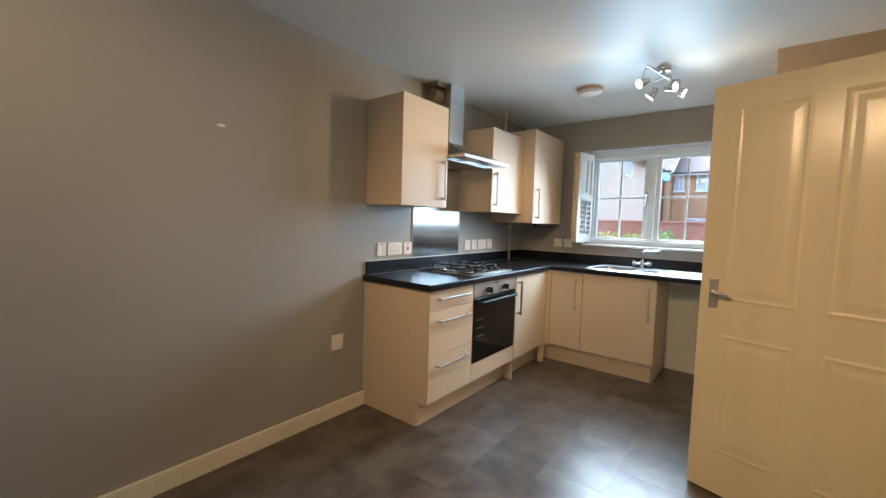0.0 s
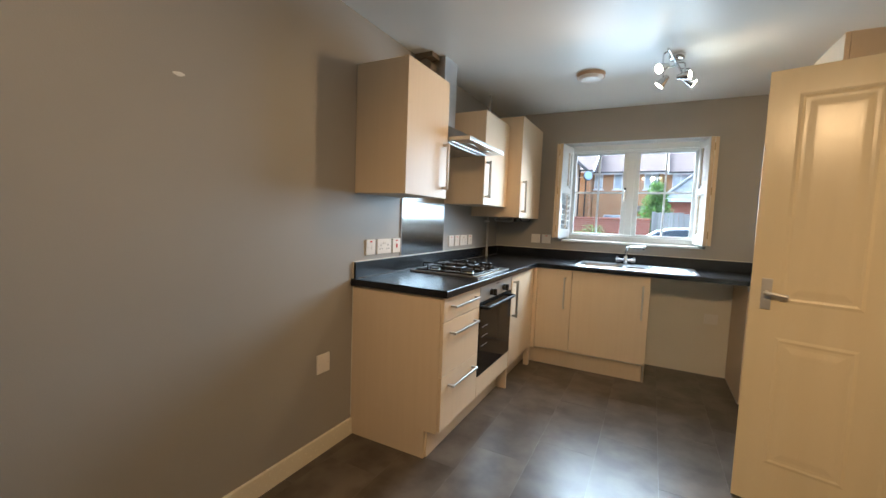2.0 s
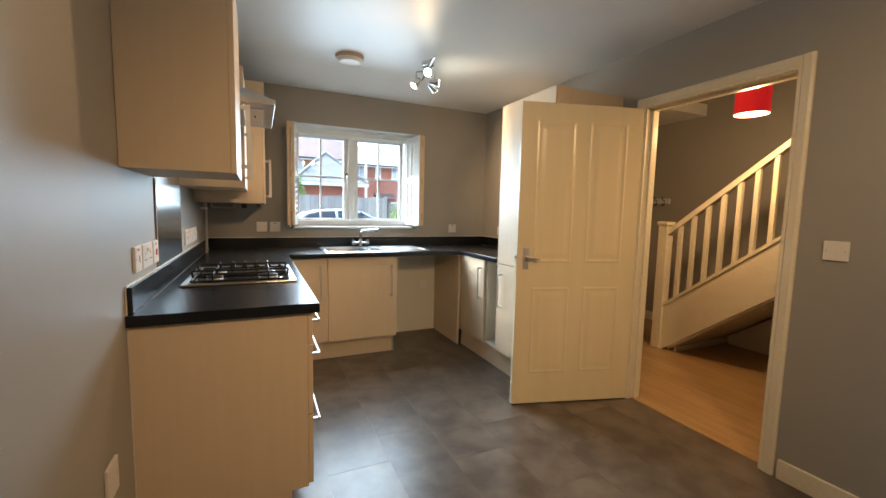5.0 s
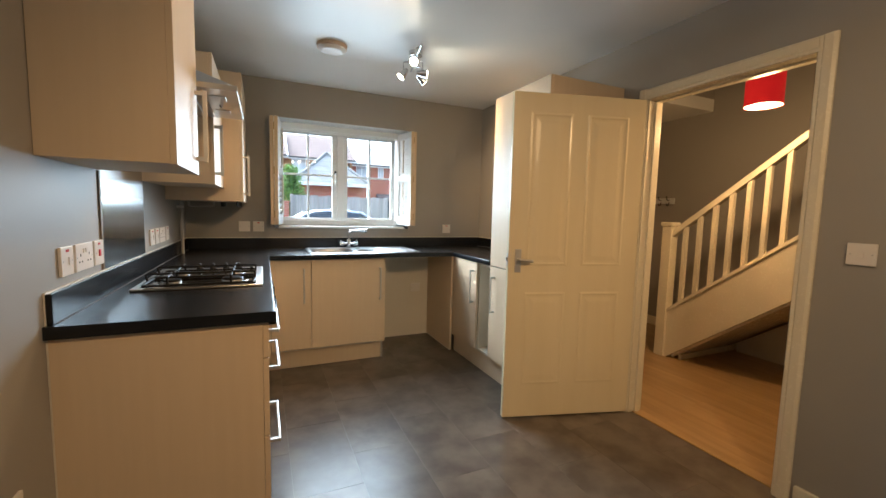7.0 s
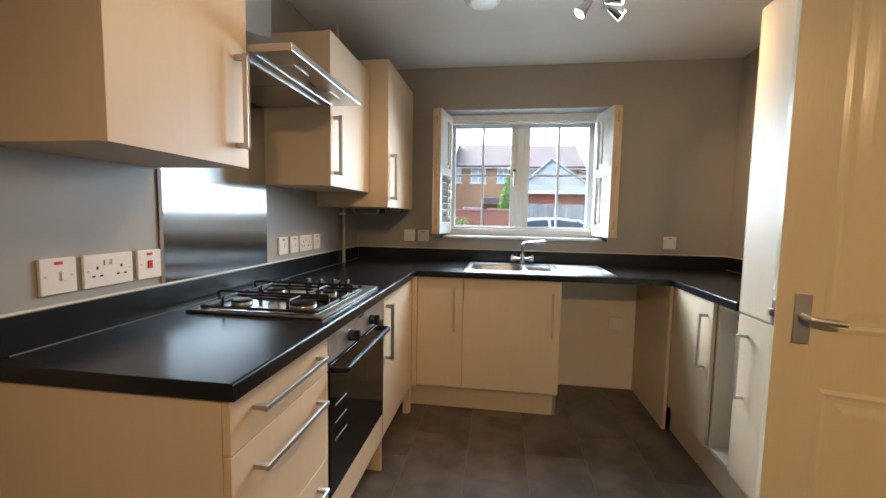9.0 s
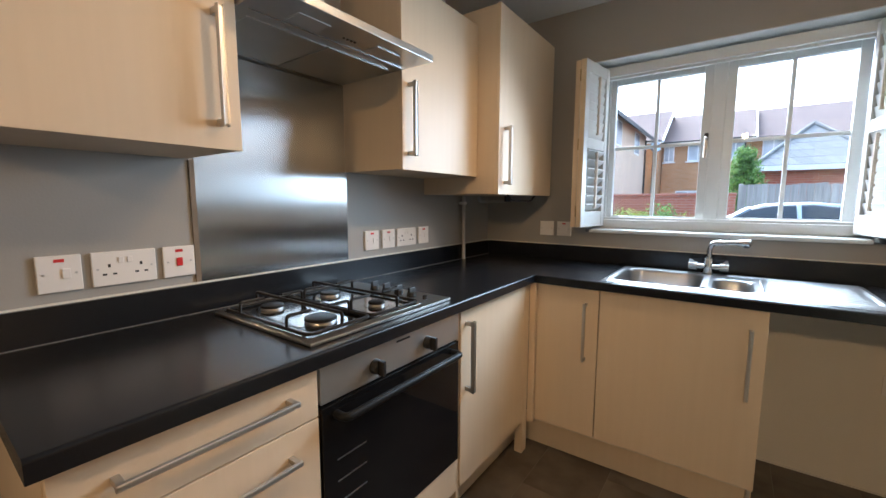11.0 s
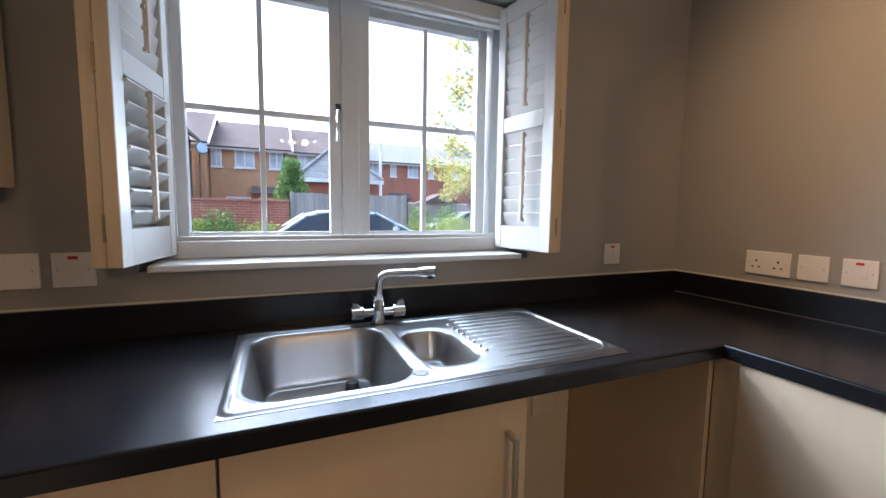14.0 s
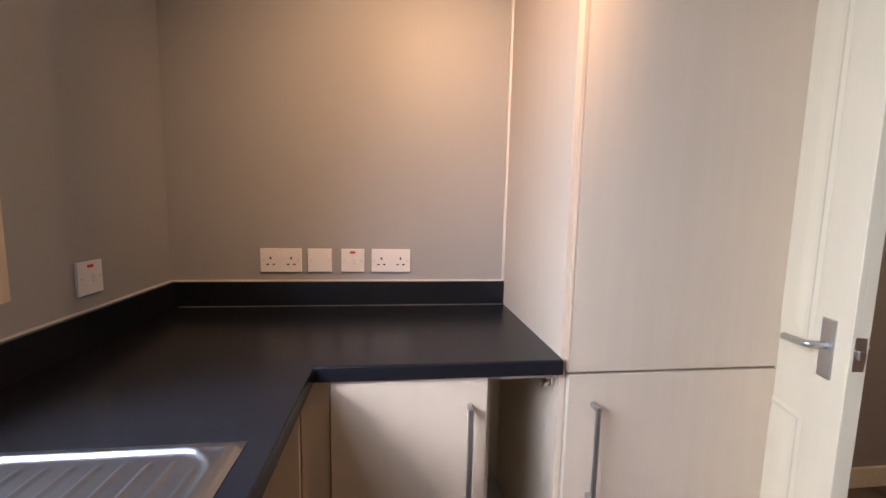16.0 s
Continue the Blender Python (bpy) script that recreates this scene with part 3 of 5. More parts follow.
part("valve", rod((0.30, -0.30, 1.262), (0.30, -0.30, 1.296), 0.02), M_BLACK, pipes, smooth=True)

flue = thing("flue_pipe", (0.05, -0.735, 2.085), "thin grey pipe rising from the wall cabinet to the ceiling", "pipe")
part("pipe", rod((0.15, -0.735, 2.0845), (0.15, -0.735, CEIL), 0.011), M_PIPE, flue, smooth=True)
boxing = thing("duct_boxing", (0.09, -1.76, 2.22), "dark brown duct boxing beside the hood chimney", "duct")
part("top_board", box(0.002, 0.14, -1.755, -1.657, CEIL - 0.032, CEIL - 0.001, 0.002), M_STRIP, boxing)
part("duct", rod((0.075, -1.745, 2.262), (0.075, -1.657, 2.262), 0.05, seg=20), M_STRIP, boxing, smooth=True)

# splashback, hood
splash = thing("splashback", (0.003, -1.545, 1.0), "brushed steel splashback behind the hob", "splashback")
part("sheet", box(0.0005, 0.0035, -1.848, -1.243, 1.0068, 1.742), M_SPLASH, splash)
part("wall_strip", box(0.0005, 0.0065, -1.8635, -1.8485, 1.0068, 1.387), M_STRIP, splash, "brown trim strip along the steel edge")
hood = thing("cooker_hood", (0.24, -1.557, 1.742), "stainless chimney cooker hood over the hob", "cooker hood")
own = bmesh.new()
lowr = [own.verts.new(c) for c in ((0.001, -1.858, 1.768), (0.47, -1.858, 1.768), (0.47, -1.256, 1.768), (0.001, -1.256, 1.768))]
upr = [own.verts.new(c) for c in ((0.001, -1.66, 1.905), (0.19, -1.66, 1.905), (0.19, -1.47, 1.905), (0.001, -1.47, 1.905))]
own.faces.new(lowr[::-1])
own.faces.new(upr)
for i in range(4):
    own.faces.new((lowr[i], lowr[(i + 1) % 4], upr[(i + 1) % 4], upr[i]))
part("canopy", own, M_STEEL, hood)
part("rim", box(0.001, 0.482, -1.862, -1.252, 1.744, 1.768, 0.002), M_STEEL, hood)
part("filter", box(0.03, 0.30, -1.82, -1.565, 1.7405, 1.7436), M_STEEL, hood, "metal grease filter")
part("filter", box(0.03, 0.30, -1.555, -1.29, 1.7405, 1.7436), M_STEEL, hood, "metal grease filter")
part("slot", box(0.345, 0.350, -1.84, -1.27, 1.7418, 1.7437), M_CHROME, hood, "bright metal strip")
for y in (-1.70, -1.42):
    part("lamp_cover", box(0.365, 0.43, y - 0.05, y + 0.05, 1.741, 1.7436, 0.001), M_HANDLE, hood, "frosted hood lamp cover")
for i in range(4):
    part("button", rod((0.395, -1.575 + i * 0.014, 1.7436), (0.395, -1.575 + i * 0.014, 1.7405), 0.004, seg=10), M_BLACK, hood)
part("chimney", box(0.001, 0.185, -1.655, -1.475, 1.9055, CEIL - 0.001, 0.002), M_STEEL, hood)

# hob
hob = thing("gas_hob", (0.32, -1.557, 0.91), "four-burner stainless gas hob with black pan supports", "hob")
part("plate", box(0.078, 0.568, -1.852, -1.262, 0.9102, 0.921, 0.004), M_HOBPLATE, hob, smooth=True)
part("well", box(0.108, 0.538, -1.835, -1.395, 0.9212, 0.9222), M_HOB, hob)
for x, y, r in ((0.205, -1.73, 0.036), (0.44, -1.725, 0.046), (0.205, -1.505, 0.036), (0.44, -1.505, 0.028)):
    b = part("burner", rod((x, y, 0.922), (x, y, 0.930), r, r * 0.94, 24, bev=0.002), M_SINK, hob, "steel burner ring", smooth=True)
    part("burner_cap", rod((x, y, 0.930), (x, y, 0.938), r * 1.02, r * 0.95, 24, bev=0.003), M_MATT, b, smooth=True)
    part("pan_dish", rod((x, y, 0.9222), (x, y, 0.9232), r * 1.45, r * 1.4, 28), M_HOB, b)


def grate(y0, y1):
    """A low wire frame with one raised bar over both burners and a raised prong from each side to each burner."""
    low, high, ym = 0.929, 0.963, (y0 + y1) / 2
    g = part("pan_support", tube(bend([(0.3, y0, low), (0.115, y0, low), (0.115, y1, low), (0.532, y1, low), (0.532, y0, low), (0.3, y0, low)], 0.022), 0.0052, 8), M_IRON, hob, "black wire pan support", smooth=True)
    part("rail", tube(bend([(0.115, ym, low), (0.108, ym, high), (0.536, ym, high), (0.532, ym, low)], 0.010), 0.0048, 8), M_IRON, g, smooth=True)
    for xc in (0.205, 0.44):
        for y, e in ((y0, 1), (y1, -1)):
            part("prong", tube(bend([(xc, y, low), (xc, y, high), (xc, ym - e * 0.030, high)], 0.010), 0.0046, 8), M_IRON, g, smooth=True)
    for x in (0.135, 0.512):
        for y in (y0, y1):
            part("foot", rod((x, y, 0.9215), (x, y, low), 0.005, 0.006, 8), M_BLACK, g)


grate(-1.832, -1.622)
grate(-1.612, -1.402)
for i in range(4):
    x = 0.262 + i * 0.062
    kn = part("knob", rod((x, -1.338, 0.921), (x, -1.338, 0.938), 0.0175, 0.016, 18, bev=0.002), M_BLACK, hob, "black hob knob", smooth=True)
    part("grip", box(x - 0.0055, x + 0.0055, -1.354, -1.322, 0.937, 0.956, 0.0025), M_BLACK, kn)
part("ignition_button", rod((0.51, -1.338, 0.921), (0.51, -1.338, 0.934), 0.009, 0.008, 14), M_BLACK, hob, smooth=True)


# sink, pressed out of one steel sheet
def rounded(x, y, cx, cy, hx, hy, r):
    qx, qy = abs(x - cx) - hx + r, abs(y - cy) - hy + r
    return math.hypot(max(qx, 0), max(qy, 0)) + min(max(qx, qy), 0) - r


def step(a, b, v):
    t = min(1, max(0, (v - a) / (b - a)))
    return t * t * (3 - 2 * t)


def sink_height(x, y):
    z = 0.9165
    edge = rounded(x, y, 1.365, -0.322, 0.46, 0.242, 0.03)
    z -= 0.0055 * step(-0.012, 0.0, edge)
    z += 0.002 * (step(-0.030, -0.024, edge) - step(-0.022, -0.014, edge))
    b1 = rounded(x, y, 1.108, -0.328, 0.170, 0.205, 0.075)
    z -= 0.0025 * step(0.016, 0.004, b1)
    z -= 0.145 * step(0.001, -0.034, b1)
    z -= 0.006 * step(0.0, -0.14, b1)
    b2 = rounded(x, y, 1.388, -0.348, 0.074, 0.136, 0.058)
    z -= 0.0025 * step(0.016, 0.004, b2)
    z -= 0.085 * step(0.001, -0.03, b2)
    pan = rounded(x, y, 1.552, -0.326, 0.248, 0.208, 0.06)
    z += 0.0018 * (step(0.010, 0.002, pan) - step(0.002, -0.008, pan)) - 0.003 * step(0.004, -0.010, pan)
    ribs = min(step(1.494, 1.520, x), step(1.782, 1.762, x), step(-0.010, -0.026, pan))
    z += 0.0036 * max(0.0, math.sin((y + 0.150) * 2 * math.pi / 0.034)) ** 4 * ribs
    return z


sink = thing("kitchen_sink", (1.365, -0.322, 0.76), "stainless one-and-a-half bowl sink with ribbed drainer", "sink")
NX, NY = 264, 150
own = bmesh.new()
rows = []
for j in range(NY + 1):
    y = -0.564 + 0.484 * j / NY
    rows.append([own.verts.new((0.905 + 0.92 * i / NX, y, sink_height(0.905 + 0.92 * i / NX, y))) for i in range(NX + 1)])
for j in range(NY):
    for i in range(NX):
        own.faces.new((rows[j][i], rows[j][i + 1], rows[j + 1][i + 1], rows[j + 1][i]))
bowl = part("basin", own, M_SINK, sink)
bowl.data.shade_smooth()
part("waste", rod((1.108, -0.30, 0.764), (1.108, -0.30, 0.768), 0.042, seg=28), M_SINK, sink, "steel waste ring", smooth=True)
part("plug", rod((1.19, -0.215, 0.767), (1.19, -0.215, 0.792), 0.021, 0.017, 18, bev=0.003), M_BLACK, sink, "black rubber plug", smooth=True)
part("waste", rod((1.392, -0.352, 0.826), (1.392, -0.352, 0.831), 0.03, seg=24), M_CHROME, sink, smooth=True)
part("tap_hole_cap", rod((1.283, -0.512, 0.9135), (1.283, -0.512, 0.9178), 0.018, 0.016, 24), M_CHROME, sink, "round chrome cover cap", smooth=True)
# row of small chrome beads at the left ends of the ribs
for i in range(8):
    part("drainer_bead", rod((1.484, -0.1925 - i * 0.034, 0.9125), (1.484, -0.1925 - i * 0.034, 0.9185), 0.0075, 0.0035, 14, bev=0.0015), M_CHROME, sink, smooth=True)

tap = thing("mixer_tap", (1.287, -0.112, 0.915), "chrome monobloc kitchen mixer tap with swivel spout", "tap")
part("body", rod((1.287, -0.112, 0.914), (1.287, -0.112, 0.99), 0.021, 0.017, 20, bev=0.002), M_CHROME, tap, smooth=True)
part("base_seal", rod((1.287, -0.112, 0.911), (1.287, -0.112, 0.9175), 0.028, 0.026, 22), M_BLACK, tap)
part("crossbar", rod((1.235, -0.112, 0.952), (1.339, -0.112, 0.952), 0.0125), M_CHROME, tap, smooth=True)
for s in (-1, 1):
    part("handle", rod((1.287 + s * 0.045, -0.112, 0.952), (1.287 + s * 0.082, -0.112, 0.952), 0.0205, 0.019, 8, bev=0.003), M_CHROME, tap, smooth=False)
    part("lever", prism([(1.287 + s * 0.052, 0.968), (1.287 + s * 0.080, 0.966), (1.287 + s * 0.077, 0.986), (1.287 + s * 0.062, 0.981)], "y", -0.121, -0.103), M_CHROME, tap)
part("collar", rod((1.287, -0.112, 0.99), (1.287, -0.112, 1.0), 0.0145), M_CHROME, tap, smooth=True)
part("spout", tube(bend([(1.287, -0.112, 0.995), (1.29, -0.113, 1.068), (1.422, -0.185, 1.079)], 0.034, 8), 0.0120, 16), M_CHROME, tap, smooth=True)
nozzle = part("nozzle", rod((1.396, -0.1708, 1.0768), (1.440, -0.1948, 1.0805), 0.0150, 0.0158, 18, bev=0.003), M_CHROME, tap, smooth=True)
part("aerator", rod((1.426, -0.1872, 1.072), (1.426, -0.1872, 1.059), 0.0115, 0.0105, 16), M_DARK, nozzle, "dark aerator under the spout", smooth=True)


# ---- window ----
win = thing("window_1", (1.28, 0.24, 1.1), "white painted two-light casement window with glazing bars", "window", kind="structure")
X0, X1, Z0, Z1 = 0.665, 1.895, 1.085, 2.045


def frame_bars(name, x0, x1, z0, z1, w, y0, y1, parent, mat=None, bev=0.003):
    """Four members of a frame, butted end to end."""
    f = part(name, box(x0, x0 + w, y0, y1, z0, z1, bev), mat or M_WHITE, parent)
    part("rail", box(x0 + w, x1 - w, y0 + 0.0004, y1 - 0.0004, z0, z0 + w, bev), mat or M_WHITE, f)
    part("rail", box(x0 + w, x1 - w, y0 + 0.0004, y1 - 0.0004, z1 - w, z1, bev), mat or M_WHITE, f)
    part("stile", box(x1 - w, x1, y0, y1, z0, z1, bev), mat or M_WHITE, f)
    return f


frame_bars("outer_frame", X0 + 0.001, X1 - 0.001, Z0 + 0.001, Z1 - 0.001, 0.052, 0.215, 0.285, win)
part("mullion", box(1.236, 1.297, 0.212, 0.288, Z0 + 0.052, Z1 - 0.052, 0.004), M_WHITE, win)
GLASS = []
for x0, x1 in ((0.708, 1.236), (1.297, 1.828)):
    s = frame_bars("casement", x0, x1, Z0 + 0.045, Z1 - 0.045, 0.042, 0.232, 0.272, win)
    xm, zm = (x0 + x1) / 2, 1.585
    part("glazing_bar", box(xm - 0.009, xm + 0.009, 0.246, 0.270, Z0 + 0.086, Z1 - 0.086, 0.002), M_WHITE, s)
    part("glazing_bar", box(x0 + 0.041, x1 - 0.041, 0.2465, 0.2695, zm - 0.009, zm + 0.009, 0.002), M_WHITE, s)
    p = part("pane", box(x0 + 0.04, x1 - 0.04, 0.256, 0.260, Z0 + 0.085, Z1 - 0.085), M_PANE, s, "clear glass")
    p.visible_shadow = False
    part("bead", box(x0 + 0.041, x1 - 0.041, 0.238, 0.2455, Z0 + 0.086, Z0 + 0.094, 0.002), M_WHITE, s)
hd = part("window_handle", box(1.212, 1.230, 0.222, 0.232, 1.545, 1.625, 0.003), M_CHROME, win, "chrome window handle")
part("pivot", box(1.211, 1.231, 0.206, 0.2218, 1.592, 1.632, 0.004), M_BLACK, hd, "black handle pivot")
part("lever", tube(bend([(1.221, 0.226, 1.607), (1.221, 0.195, 1.607), (1.219, 0.198, 1.50)], 0.015), 0.0075, 8), M_CHROME, hd, smooth=True)
part("window_sill", box(0.694, 1.848, -0.036, 0.2146, 1.0862, 1.106, 0.004), M_WHITE, win, "white painted window sill")
part("reveal_lining", box(X0 + 0.0005, X1 - 0.0005, 0.002, 0.2145, Z1 - 0.005, Z1 - 0.0005), M_WHITE, win)
part("reveal_lining", box(X0 + 0.0005, X0 + 0.004, 0.002, 0.2145, 1.107, Z1 - 0.0055), M_WHITE, win)
part("reveal_lining", box(X1 - 0.004, X1 - 0.0005, 0.002, 0.2145, 1.107, Z1 - 0.0055), M_WHITE, win)
sf = frame_bars("shutter_frame", 0.672, 1.888, 1.107, 2.028, 0.052, 0.095, 0.145, win, bev=0.004)
part("inner_lip", box(0.724, 1.836, 0.115, 0.14, 1.159, 1.172, 0.002), M_WHITE, sf)
part("inner_lip", box(0.724, 1.836, 0.115, 0.14, 1.963, 1.976, 0.002), M_WHITE, sf)


def shutter(hinge, free, open_lower, label):
    """A folded pair of louvred leaves from the hinge line to the free edge."""
    h, f = Vector((*hinge, 0)), Vector((*free, 0))
    d = (f - h).normalized()
    w = (f - h).length
    side = 1 if hinge[0] > 1.2 else -1
    n = Vector((-d.y, d.x, 0))
    if n.x * side < 0:
        n = -n
    th = thing("window_shutter", (hinge[0], hinge[1], 1.12), label, "shutter", "louvred shutters")
    zb, zt = 1.122, 2.010

    def turned(own):
        m = Matrix((( d.x, n.x, 0, h.x), (d.y, n.y, 0, h.y), (0, 0, 1, 0), (0, 0, 0, 1)))
        bmesh.ops.transform(own, matrix=m, verts=own.verts)
        return own
    for k in range(2):
        o = k * 0.033
        w1 = w - 0.006 * k
        leaf = part("leaf", turned(box(0.0, 0.036, o, o + 0.030, zb, zt, 0.002)), M_SHUT, th)
        part("stile", turned(box(w1 - 0.046, w1, o, o + 0.030, zb, zt, 0.002)), M_SHUT, leaf)
        part("edge", turned(box(w1 + 0.0002, w1 + 0.0016, o + 0.001, o + 0.029, zb + 0.002, zt - 0.002)), M_SHUTEDGE, leaf, "bare timber edge")
        for za, zc in ((zb, zb + 0.085), (1.552, 1.608), (zt - 0.06, zt)):
            part("rail", turned(box(0.036, w1 - 0.046, o + 0.0005, o + 0.0295, za, zc, 0.002)), M_SHUT, leaf)
        for za, zc, tilt in ((zb + 0.085, 1.552, 40 if (open_lower and k == 0) else 77), (1.608, zt - 0.06, 77)):
            cnt = round((zc - za) / 0.047)
            for i in range(cnt):
                zz = za + (i + 0.5) * (zc - za) / cnt
                sl = box(0.0365, w1 - 0.0465, -0.0275, 0.0275, -0.004, 0.004, 0.003)
                bmesh.ops.rotate(sl, verts=sl.verts, cent=(0, 0, 0), matrix=Matrix.Rotation(radians(-tilt), 3, "X"))
                bmesh.ops.translate(sl, verts=sl.verts, vec=(0, o + 0.015, zz))
                part("slat", turned(sl), M_SHUT, leaf)
                if k == 0:
                    part("staple", turned(box(w1 * 0.58 + 0.0062, w1 * 0.58 + 0.0105, -0.022, -0.013, zz - 0.006, zz + 0.004)), M_TILTROD, leaf)
            if k == 0:
                part("tilt_rod", turned(box(w1 * 0.58 - 0.006, w1 * 0.58 + 0.006, -0.026, -0.014, za + 0.02, zc - 0.015, 0.002)), M_TILTROD, leaf, "white tilt rod with its side shade in the tone")
    for z in (1.21, 1.57, 1.93):
        part("hinge", turned(box(w - 0.002, w + 0.0028, 0.0285, 0.0345, z - 0.03, z + 0.03)), M_BRASS, th, "dull brass hinge between the folded leaves")
    return th


shutter((1.804, 0.094), (1.854, -0.182), False, "white louvred shutter folded open beside the window")
shutter((0.740, 0.088), (0.694, -0.2), True, "white louvred shutter folded open with its lower slats tilted")


# ---- switches and sockets ----
def plate(name, centre, normal, w, h, label, rockers=(), neon=False, sockets=0, category="socket", red=False):
    """A white faceplate; u runs along the wall, seen from the room, to the right."""
    c, nn = Vector(centre), Vector(normal)
    u = Vector((0, 0, 1)).cross(nn)
    th = thing(name, centre, label, category, "electrical plates")
    m = Matrix(((u.x, 0, nn.x, c.x), (u.y, 0, nn.y, c.y), (0, 1, 0, c.z), (0, 0, 0, 1)))

    def put(own):
        bmesh.ops.transform(own, matrix=m, verts=own.verts)
        return own
    face = part("faceplate", put(box(-w / 2, w / 2, -h / 2, h / 2, 0.0, 0.009, 0.002)), M_PLASTIC, th)
    for ru in rockers:
        part("rocker", put(box(ru - 0.008, ru + 0.008, -0.013, 0.012, 0.0092, 0.0125, 0.001)), M_RED if red else M_PLASTIC, face)
    if neon:
        part("neon", put(box(-0.010, 0.010, h / 2 - 0.017, h / 2 - 0.009, 0.009, 0.0102)), M_RED, face, "red neon")
    for k in range(sockets):
        su = (-0.036, 0.036)[k] if sockets == 2 else 0
        for du, dv, a, b in ((0, 0.012, 0.003, 0.0045), (-0.011, -0.011, 0.0045, 0.0025), (0.011, -0.011, 0.0045, 0.0025)):
            part("pin_hole", put(box(su + du - a, su + du + a, dv - b - 0.004, dv + b - 0.004, 0.0088, 0.0094)), M_DARK, face)
        part("rocker", put(box(su - 0.006 + (0.026 if su < 0 else -0.026), su + 0.006 + (0.026 if su < 0 else -0.026), 0.014, 0.03, 0.0092, 0.012, 0.001)), M_PLASTIC, face)
    for du in (-w / 2 + 0.012, w / 2 - 0.012):
        part("screw", put(rod((du, 0, 0.009), (du, 0, 0.0095), 0.003, seg=10)), M_STEEL, face)
    return th


EX = (1, 0, 0)
plate("fused_switch", (0.0005, -2.178, 1.079), EX, 0.086, 0.092, "white fused switch with red neon", (0.012,), True, category="switch")
plate("double_socket", (0.0005, -2.043, 1.079), EX, 0.146, 0.092, "white double power socket", sockets=2)
plate("cooker_switch", (0.0005, -1.909, 1.079), EX, 0.086, 0.092, "white cooker switch with red rocker", (0.0,), True, category="switch", red=True)
plate("fused_switch", (0.0005, -1.102, 1.081), EX, 0.086, 0.090, "white fused switch with red neon", (0.012,), True, category="switch")
plate("fused_switch", (0.0005, -0.991, 1.081), EX, 0.086, 0.090, "white fused switch with red neon", (0.012,), True, category="switch")
plate("double_socket", (0.0005, -0.857, 1.081), EX, 0.146, 0.090, "white double power socket", sockets=2)
plate("fused_switch", (0.0005, -0.718, 1.082), EX, 0.086, 0.090, "white fused switch with red neon", (0.012,), True, category="switch")
plate("blank_plate", (0.0005, -2.553, 0.488), EX, 0.09, 0.1, "white blank plate low on the wall", category="plate")
WN = (0, -1, 0)
plate("blank_plate", (0.428, -0.0005, 1.099), WN, 0.086, 0.087, "white blank plate beside the window", category="plate")
plate("fused_switch", (0.537, -0.0005, 1.099), WN, 0.086, 0.087, "white fused switch beside the window", (0.012,), True, category="switch")
plate("fused_switch", (2.318, -0.0005, 1.088), WN, 0.086, 0.087, "white fused switch with red neon above the worktop", (0.012,), True, category="switch")
plate("blank_plate", (1.98, -0.0122, 0.492), WN, 0.1, 0.086, "cream blank plate in the empty appliance space", category="plate")
RN = (-1, 0, 0)
plate("double_socket", (RIGHT - 0.0005, -0.383, 1.080), RN, 0.146, 0.087, "white double power socket", sockets=2)
plate("blank_plate", (RIGHT - 0.0005, -0.5215, 1.080), RN, 0.086, 0.087, "white blank plate above the worktop", category="plate")
plate("fused_switch", (RIGHT - 0.0005, -0.6415, 1.080), RN, 0.086, 0.087, "white fused switch with red neon", (0.012,), True, category="switch")
plate("double_socket", (RIGHT - 0.0005, -0.784, 1.080), RN, 0.146, 0.087, "white double power socket", sockets=2)
plate("light_switch", (RIGHT - 0.0005, -3.057, 1.138), RN, 0.088, 0.086, "white light switch beside the hall doorway", (0.0,), category="switch")
rack = thing("coat_rack", (HALL_X, -0.555, 1.41), "white wooden coat rack with dark hooks on the hall wall", "coat rack")
part("board", box(HALL_X - 0.018, HALL_X - 0.0005, -0.76, -0.35, 1.415, 1.48, 0.004), M_WHITE, rack)
for y in (-0.70, -0.60, -0.50, -0.40):
    part("hook", tube(bend([(HALL_X - 0.018, y, 1.455), (HALL_X - 0.06, y, 1.462), (HALL_X - 0.065, y, 1.50)], 0.012), 0.005, 8), M_BLACK, rack, "dark metal hook", smooth=True)
    part("hook", tube(bend([(HALL_X - 0.018, y, 1.435), (HALL_X - 0.03, y, 1.40), (HALL_X - 0.055, y, 1.395), (HALL_X - 0.058, y, 1.42)], 0.012), 0.005, 8), M_BLACK, rack, smooth=True)
own = bmesh.new()
bmesh.ops.create_icosphere(own, subdivisions=2, radius=0.014)
for v in own.verts:
    v.co = Vector((v.co.x * 0.10, v.co.y * 1.5 + 0.35 * v.co.z, v.co.z * 0.55 + 0.003 * noise.noise(v.co * 160)))
bmesh.ops.translate(own, verts=own.verts, vec=(0.0008, -3.256, 1.7285))
tagged(link_mesh("paint_chip", own, M_CHIP), "small chip of bare plaster in the grey paint", "wall mark")

# ---- open panelled door ----
door = thing("door_1", (0, 0, 0), "cream painted four-panel door standing open into the kitchen", "door", kind="structure")
DW, DH = 0.826, 1.955


